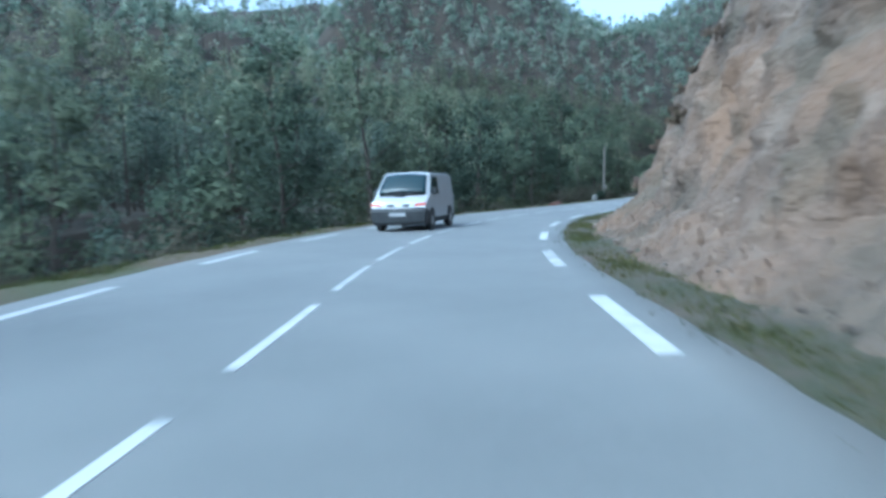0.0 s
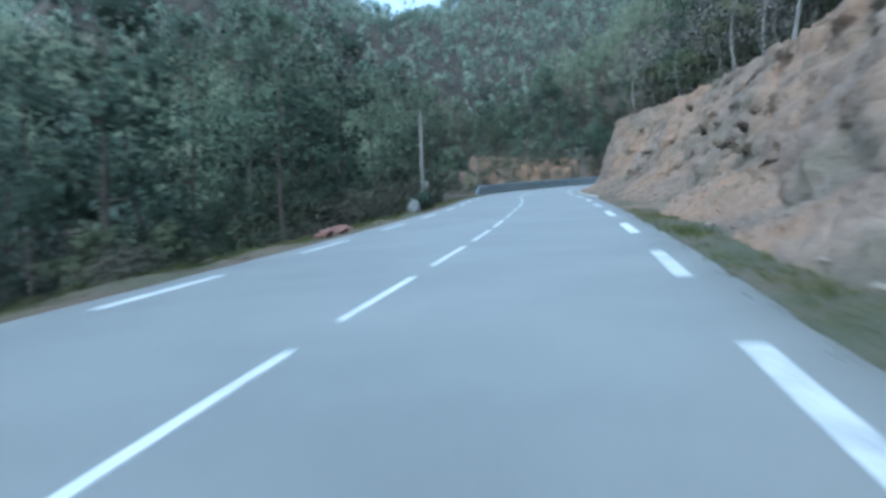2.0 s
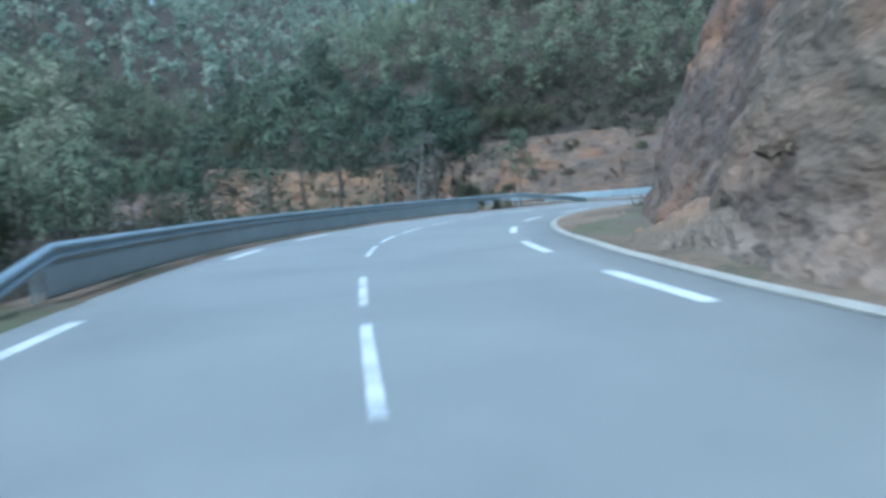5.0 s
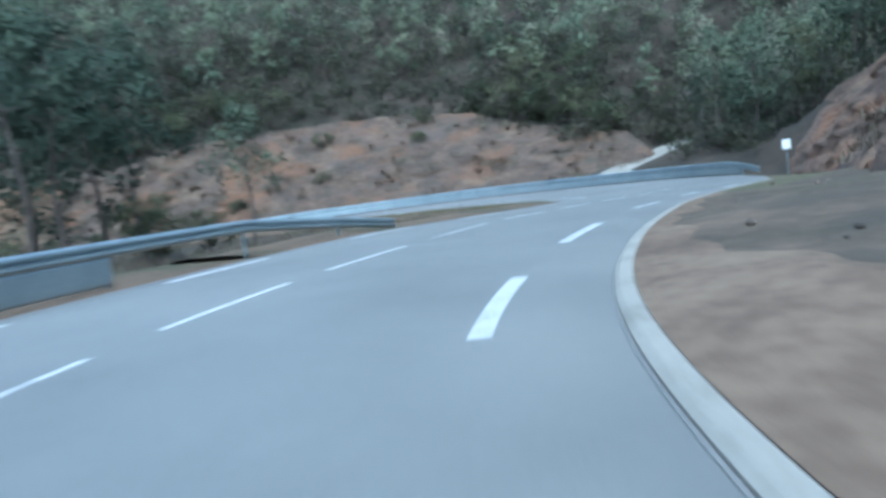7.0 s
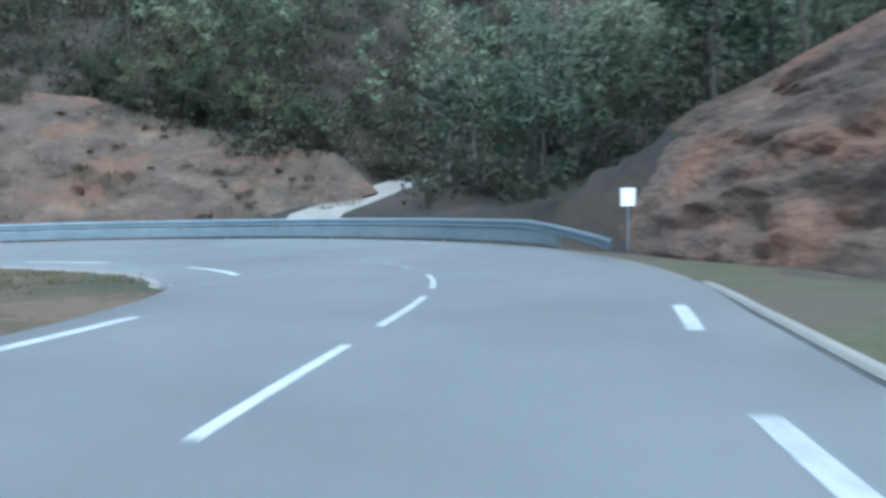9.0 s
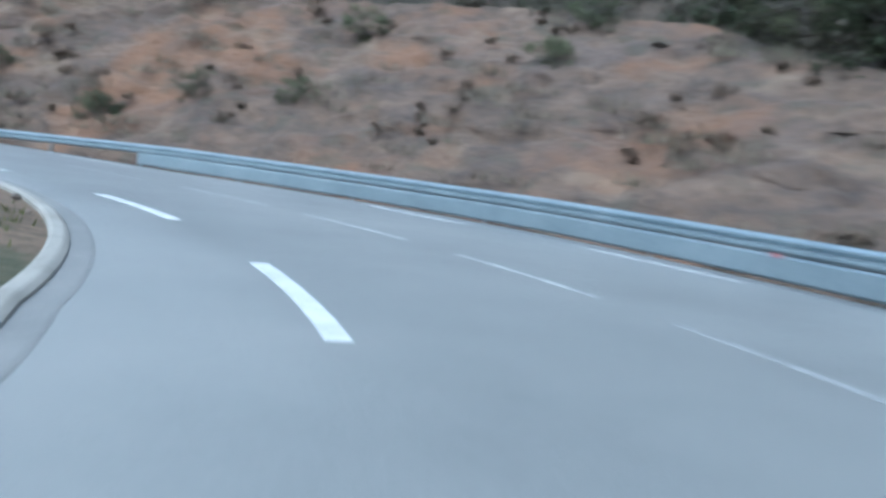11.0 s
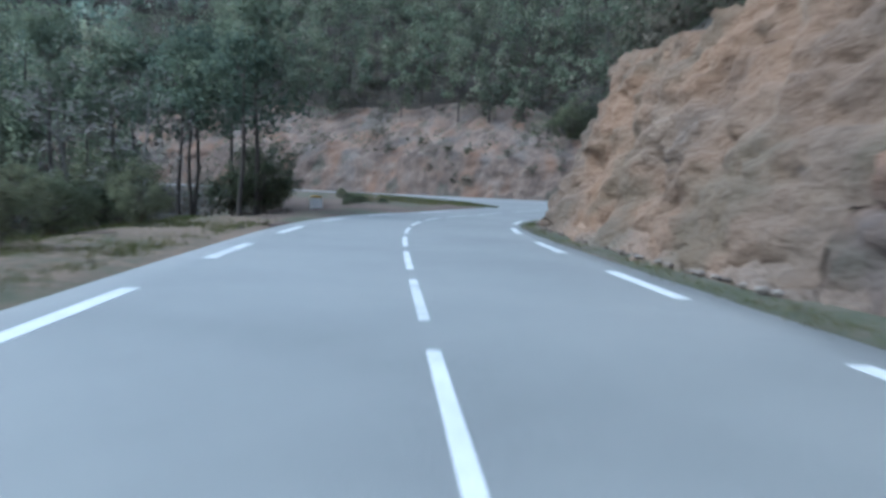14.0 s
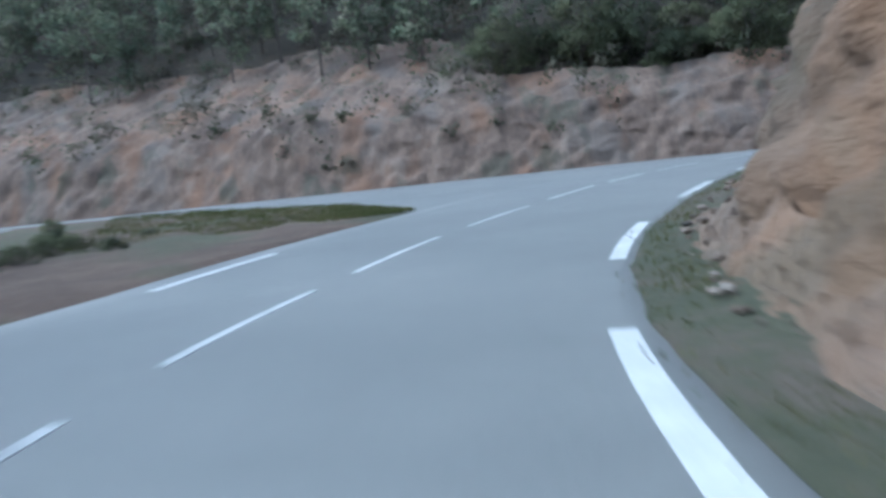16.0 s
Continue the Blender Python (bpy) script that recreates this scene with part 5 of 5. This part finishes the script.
STONES = ramp_material("loose stones", [(0.34, (0.06, 0.05, 0.042)), (0.46, (0.12, 0.092, 0.07)), (0.56, (0.16, 0.125, 0.1)), (0.68, (0.22, 0.19, 0.16))], 1.2, 0.95, 6, spread=0.3, island=True)
spots = np.concatenate([strip_spots(420, -15, 96, lambda q: -right_edge(q) + 0.8, lambda q: np.interp(q, R_S, R_FOOT) - 0.1, -1, 0.12),
                        strip_spots(260, 210, 262, lambda q: -right_edge(q) + 0.5, lambda q: np.interp(q, R_S, R_FOOT) - 0.1, -1, 0.10),
                        strip_spots(420, -15, 92, lambda q: left_edge(q) + 0.1, lambda q: left_edge(q) + 1.1, 1, 0.0),
                        strip_spots(80, 100, 150, lambda q: -right_edge(q) + 1.5, lambda q: np.interp(q, R_S, R_FOOT) + 0.2, -1, 0.17),
                        strip_spots(110, 158, 222, lambda q: left_edge(q) + 0.5, lambda q: left_edge(q) + 2.2, 1, 0.06)])
pebbles("stones", "small brown and grey stones fallen on the verges", spots, 0.02, 0.11)

# ---- the white van in the oncoming lane ----
def plain(name, colour, rough, metal=0.0, coat=0.0):
    m = bpy.data.materials.new(name)
    m.use_nodes = True
    b = m.node_tree.nodes["Principled BSDF"]
    b.inputs["Base Color"].default_value, b.inputs["Roughness"].default_value = (*colour, 1), rough
    b.inputs["Metallic"].default_value, b.inputs["Coat Weight"].default_value = metal, coat
    return m


WHITE = ramp_material("white car paint", [(0.3, (0.397, 0.408, 0.424)), (0.7, (0.457, 0.469, 0.486))], 1.5, 0.35, 6, 20.0)
PLASTIC = ramp_material("dark plastic", [(0.3, (0.021, 0.0231, 0.0259)), (0.7, (0.0385, 0.042, 0.0455))], 4.0, 0.6)
GLASS = plain("dark tinted glass", (0.012, 0.03, 0.036), 0.06)
RUBBER = ramp_material("tyre rubber", [(0.3, (0.015, 0.015, 0.016)), (0.7, (0.035, 0.035, 0.035))], 8.0, 0.85)
HUB = plain("wheel steel", (0.35, 0.36, 0.37), 0.4, 0.6)
LAMP = plain("headlight glass", (0.55, 0.58, 0.6), 0.1, 0.2, 1.0)
AMBER = plain("orange indicator", (0.45, 0.07, 0.04), 0.25, 0.0, 0.6)
PLATE = plain("plain plate", (0.36, 0.37, 0.38), 0.5)

van = tagged(new("van"), "white panel van with dark plastic bumper and sills", "van")


def half_width(z):
    return np.interp(z, [0.2, 0.5, 1.0, 1.3, 1.9, 2.0], [0.88, 0.94, 0.95, 0.93, 0.83, 0.76])


def shell(profile, bevel, inset=0.0):
    """A closed body out of its side view, its sides drawn in towards the roof."""
    bm = bmesh.new()
    rows = [[bm.verts.new((x, k * (half_width(z) - inset), z)) for x, z in profile] for k in (1, 0.5, -0.5, -1)]
    n = len(profile)
    for a, b in zip(rows, rows[1:]):
        for i in range(n):
            bm.faces.new((a[i], a[(i + 1) % n], b[(i + 1) % n], b[i]))
    bm.faces.new(rows[0][::-1])
    bm.faces.new(rows[-1])
    for row in rows[1:3]:
        for v in row:
            if v.co.z > 1.85:
                v.co.z += 0.03
            if v.co.x > 2.0:
                v.co.x += 0.06
    bmesh.ops.recalc_face_normals(bm, faces=bm.faces)
    rim = [e for e in bm.edges if abs(e.calc_face_angle(0)) > 0.5]
    bmesh.ops.bevel(bm, geom=rim, offset=bevel, segments=2, affect="EDGES")
    return bm


def pane(corners, lift):
    """A thin plate over four or more corners, pushed out along its normal."""
    bm = bmesh.new()
    pts = [Vector(c) for c in corners]
    nrm = (pts[1] - pts[0]).cross(pts[2] - pts[0]).normalized()
    top = [bm.verts.new(p + nrm * lift) for p in pts]
    low = [bm.verts.new(p - nrm * 0.02) for p in pts]
    bm.faces.new(top)
    bm.faces.new(low[::-1])
    for i in range(len(pts)):
        j = (i + 1) % len(pts)
        bm.faces.new((top[i], low[i], low[j], top[j]))
    return bm


part("body", shell([(-2.38, 0.36), (-2.40, 1.0), (-2.34, 1.86), (-2.2, 1.95), (0.95, 1.96), (1.16, 1.90), (1.84, 1.20), (2.26, 0.96), (2.36, 0.78), (2.34, 0.36)], 0.035), WHITE, van)
part("bumper", shell([(1.72, 0.2), (1.72, 0.64), (2.2, 0.78), (2.40, 0.76), (2.44, 0.66), (2.42, 0.28), (2.3, 0.2)], 0.03, -0.015), PLASTIC, van, "dark grey plastic front bumper")
part("sill", shell([(-2.42, 0.24), (-2.42, 0.44), (1.95, 0.44), (1.95, 0.24)], 0.02, -0.008), PLASTIC, van, "dark plastic sill strip")
bm = bmesh.new()
grid = []
for back in (0.0, 0.05):
    for u in np.linspace(0, 1, 7):
        for v in np.linspace(-1, 1, 13):
            bow = 0.075 * (1 - v * v) + 0.03 * math.sin(math.pi * u)
            grid.append(bm.verts.new((1.22 + 0.61 * u + 0.7 * (bow - back), v * (0.74 + 0.09 * u), 1.89 - 0.63 * u + 0.7 * (bow - back))))
for k in range(2):
    for i in range(6):
        for j in range(12):
            q = [k * 91 + i * 13 + j, k * 91 + i * 13 + j + 1, k * 91 + i * 13 + j + 14, k * 91 + i * 13 + j + 13]
            bm.faces.new([grid[m] for m in (q if k else q[::-1])]).smooth = True
for ring in ([j for j in range(13)], [78 + j for j in range(13)], [13 * i for i in range(7)], [13 * i + 12 for i in range(7)]):
    for a, c in zip(ring, ring[1:]):
        bm.faces.new((grid[a], grid[c], grid[c + 91], grid[a + 91]))
bmesh.ops.recalc_face_normals(bm, faces=bm.faces)
windscreen = part("windscreen", bm, GLASS, van, "dark curved windscreen")
for y0, y1 in ((-0.62, 0.02), (0.0, 0.66)):
    bm = bmesh.new()
    tube(bm, (1.93, y0, 1.26), (1.88, y1, 1.315), 0.014, 0.012, 6)
    part("wiper", bm, PLASTIC, windscreen, "black wiper blade")
bm = bmesh.new()
box(bm, (1.80, -0.80, 1.205), (1.93, 0.80, 1.245), 0.015)
part("scuttle", bm, PLASTIC, van, "black strip below the windscreen")
for k in (1, -1):
    side = [(0.42, 0.885, 1.80), (1.08, 0.87, 1.82), (1.60, 0.935, 1.26), (0.42, 0.955, 1.22)]
    ring = [(x, k * y, z) for x, y, z in side]
    part("side_window", pane(ring if k < 0 else ring[::-1], 0.012), GLASS, van, "dark cab window")
    lamp = part("headlight", pane([(2.26, k * 0.90, 0.97), (2.35, k * 0.46, 0.90), (2.38, k * 0.46, 0.79), (2.35, k * 0.92, 0.79)][:: k], 0.045), LAMP, van, "clear swept headlight")
    part("indicator", pane([(2.29, k * 0.94, 0.95), (2.35, k * 0.56, 0.90), (2.36, k * 0.56, 0.82), (2.31, k * 0.95, 0.84)][:: k], 0.06), AMBER, lamp, "orange indicator lens")
    bm = bmesh.new()
    box(bm, (1.38, k * 1.03 - 0.09, 1.20), (1.52, k * 1.03 + 0.09, 1.46), 0.035)
    tube(bm, (1.46, k * 0.93, 1.26), (1.46, k * 1.0, 1.28), 0.03, 0.03)
    part("mirror", bm, PLASTIC, van, "black door mirror")
for x in (1.45, -1.55):
    for k in (1, -1):
        bm = bmesh.new()
        tube(bm, (x, k * 0.72, 0.32), (x, k * 0.95, 0.32), 0.325, 0.325, 28)
        bmesh.ops.bevel(bm, geom=[e for e in bm.edges if len(e.link_faces) == 2 and e.calc_face_angle(0) > 1], offset=0.05, segments=3, affect="EDGES")
        tyre = part("tyre", bm, RUBBER, van)
        bm = bmesh.new()
        tube(bm, (x, k * 0.86, 0.32), (x, k * 0.962, 0.32), 0.20, 0.17, 20)
        part("rim", bm, HUB, tyre, "grey steel wheel")
        bm = bmesh.new()
        tube(bm, (x, k * 0.80, 0.36), (x, k * 0.957, 0.36), 0.41, 0.41, 28)
        part("wheel_arch", bm, PLASTIC, van)
for k in (1, -1):
    bm = bmesh.new()
    box(bm, (2.30, k * 0.27 - 0.13, 0.82), (2.41, k * 0.27 + 0.13, 0.90), 0.015)
    part("grille", bm, PLASTIC, van, "dark grille slot")
bm = bmesh.new()
box(bm, (2.46, -0.28, 0.50), (2.52, 0.28, 0.62), 0.008)
part("number_plate", bm, PLATE, van, "plain pale plate")
bm = bmesh.new()
box(bm, (1.93, -0.20, 1.155), (2.0, 0.12, 1.18), 0.008)
part("bonnet_vent", bm, PLASTIC, van)
for k in (1, -1):
    bm = bmesh.new()
    box(bm, (-2.3, k * 0.955 - 0.012, 1.10), (0.3, k * 0.955 + 0.012, 1.14), 0.005)
    part("rub_strip", bm, WHITE, van)
van.matrix_basis = pose(-0.6, 12.7, 0.03, 0, 0, -98)

# ---- roadside pole with two steel bands ----
POLE = ramp_material("weathered pole", [(0.3, (0.143, 0.13, 0.111)), (0.7, (0.247, 0.227, 0.202))], 1.2, 0.9, 8, 12.0, 0.3, 30.0, stretch=(1, 1, 0.2))
pole = tagged(new("utility_pole"), "weathered grey wooden pole beside the road", "pole")
bm = bmesh.new()
tube(bm, (0, 0, -0.6), (0.1, 0, 3.0), 0.125, 0.115, 14)
tube(bm, (0.1, 0, 3.0), (0.2, 0, 5.75), 0.115, 0.095, 14)
part("shaft", bm, POLE, pole)
for z in (1.38, 1.60):
    bm = bmesh.new()
    tube(bm, (0.05, 0, z), (0.053, 0, z + 0.04), 0.135, 0.135, 18)
    box(bm, (-0.1, -0.15, z), (0.02, -0.11, z + 0.04), 0.008)
    part("band", bm, STEEL, pole, "pale steel band")
bm = bmesh.new()
box(bm, (0.22, -0.08, 1.22), (0.38, -0.05, 1.66), 0.02)
box(bm, (0.1, -0.08, 1.4), (0.24, -0.05, 1.46), 0.006)
part("plate", bm, CONCRETE, pole, "small pale plate on a bracket")
bm = bmesh.new()
tube(bm, (0.2, -0.02, 3.62), (0.2, -0.02, 3.74), 0.04, 0.03, 10)
tube(bm, (0.1, -0.02, 3.62), (0.21, -0.02, 3.63), 0.012, 0.012, 6)
part("insulator", bm, CONCRETE, pole, "small white insulator")
pole.matrix_basis = Matrix.Translation((13.4, 68.9, float(terrain([13.4], [68.9])[0][0])))


# ---- boulder and shrub by the pole, milestone, sign ----
def boulder(label, x, y, size, seed, material):
    bm = bmesh.new()
    bmesh.ops.create_icosphere(bm, subdivisions=4, radius=1.0)
    for v in bm.verts:
        q = v.co.normalized()
        flat = 1.0 - 0.25 * max(0, noise.noise(q * 1.2 + Vector((seed, 0, 0))))
        v.co = q * flat * (1 + 0.22 * noise.fractal(q * 1.7 + Vector((seed, 3, 1)), 1.0, 2.0, 4))
        v.co = Vector((v.co.x * size[0], v.co.y * size[1], v.co.z * size[2]))
    me = bpy.data.meshes.new("boulder")
    bm.to_mesh(me)
    bm.free()
    me.materials.append(material)
    ob = tagged(new("boulder", me), label, "rock")
    ob.matrix_basis = Matrix.Translation((x, y, float(terrain([x], [y])[0][0]) + size[2] * 0.45)) @ pose(0, 0, 0, 12, 8, seed * 40)
    return ob


PALE = ramp_material("pale stone", [(0.3, (0.10, 0.10, 0.095)), (0.55, (0.17, 0.17, 0.16)), (0.75, (0.25, 0.245, 0.225))], 1.4, 0.9, 8, 9.0, 0.6, 14.0)
boulder("pale grey boulder beside a clipped shrub", 11.42, 60.2, (0.32, 0.35, 0.53), 3, PALE)
RUSTY = ramp_material("reddish stone", [(0.3, (0.1, 0.05, 0.04)), (0.7, (0.175, 0.092, 0.072))], 1.4, 0.9, 8, 9.0, 0.6, 14.0)
for q, off, size, seed in ((45.2, 4.75, (0.28, 0.4, 0.13), 5), (46.4, 4.85, (0.3, 0.5, 0.16), 7), (47.7, 4.8, (0.25, 0.4, 0.12), 9)):
    x, y, _ = on_road(q, off)
    boulder("low reddish rock on the gravel edge", x, y, size, seed, RUSTY).location.z = 0.06
shrub = tagged(new("shrub"), "dense dark green clipped shrub by the pole", "shrub")
centres = oak_centres(40, 0.95, 0.48)
part("foliage", soup("foliage", tufts(centres, np.full(40, 0.2), 90, 0.055, np.tile((0, 0, 0.4), (40, 1))), NEEDLES), NEEDLES, shrub)
bm = bmesh.new()
for k in range(5):
    tube(bm, (0.1 * math.cos(k * 1.3), 0.1 * math.sin(k * 1.3), -0.2), (0.3 * math.cos(k * 1.3), 0.3 * math.sin(k * 1.3), 0.6), 0.025, 0.012, 6)
part("stem", bm, BARK, shrub)
shrub.matrix_basis = Matrix.Translation((12.15, 62.05, float(terrain([12.15], [62.05])[0][0]))) @ Matrix.Diagonal((1.15, 1.15, 1.15, 1))

YELLOW = ramp_material("yellow paint", [(0.3, (0.42, 0.27, 0.06)), (0.7, (0.6, 0.42, 0.12))], 3.0, 0.7, 6, 20.0)
stone = tagged(new("milestone"), "white roadside milestone with a rounded yellow top", "milestone")
bm = bmesh.new()
box(bm, (-0.28, -0.16, -0.3), (0.28, 0.16, 0.46), 0.03)
part("base", bm, ramp_material("white stone paint", [(0.3, (0.72, 0.72, 0.7)), (0.7, (0.85, 0.85, 0.83))], 3.0, 0.8, 6, 20.0), stone)
bm = bmesh.new()
arc = [(-0.28, 0.462), (0.28, 0.462)] + [(0.28 * math.cos(a), 0.47 + 0.10 * math.sin(a)) for a in np.linspace(0.02, math.pi - 0.02, 14)]
front, rear = [[bm.verts.new((x, y, z)) for x, z in arc] for y in (-0.155, 0.155)]
bm.faces.new(front)
bm.faces.new(rear[::-1])
for i in range(len(arc)):
    j = (i + 1) % len(arc)
    bm.faces.new((front[i], rear[i], rear[j], front[j]))
bmesh.ops.recalc_face_normals(bm, faces=bm.faces)
part("cap", bm, YELLOW, stone, "rounded yellow cap")
stone.matrix_basis = Matrix.Translation((39.2, 181.8, -0.55)) @ pose(0, 0, 0, 0, 0, 60)

sign = tagged(new("road_sign"), "small white square road sign on a thin steel post", "sign")
bm = bmesh.new()
tube(bm, (0, 0, -1.2), (0, 0, 1.56), 0.03, 0.03, 10)
part("post", bm, STEEL, sign)
bm = bmesh.new()
box(bm, (-0.23, -0.055, 1.02), (0.23, -0.03, 1.58), 0.01)
part("plate", bm, plain("white enamel", (0.8, 0.81, 0.8), 0.4), sign, "blank white plate")
sign.matrix_basis = Matrix.Translation((85.7, 117.0, -0.4)) @ pose(0, 0, 0, 0, 0, -70)
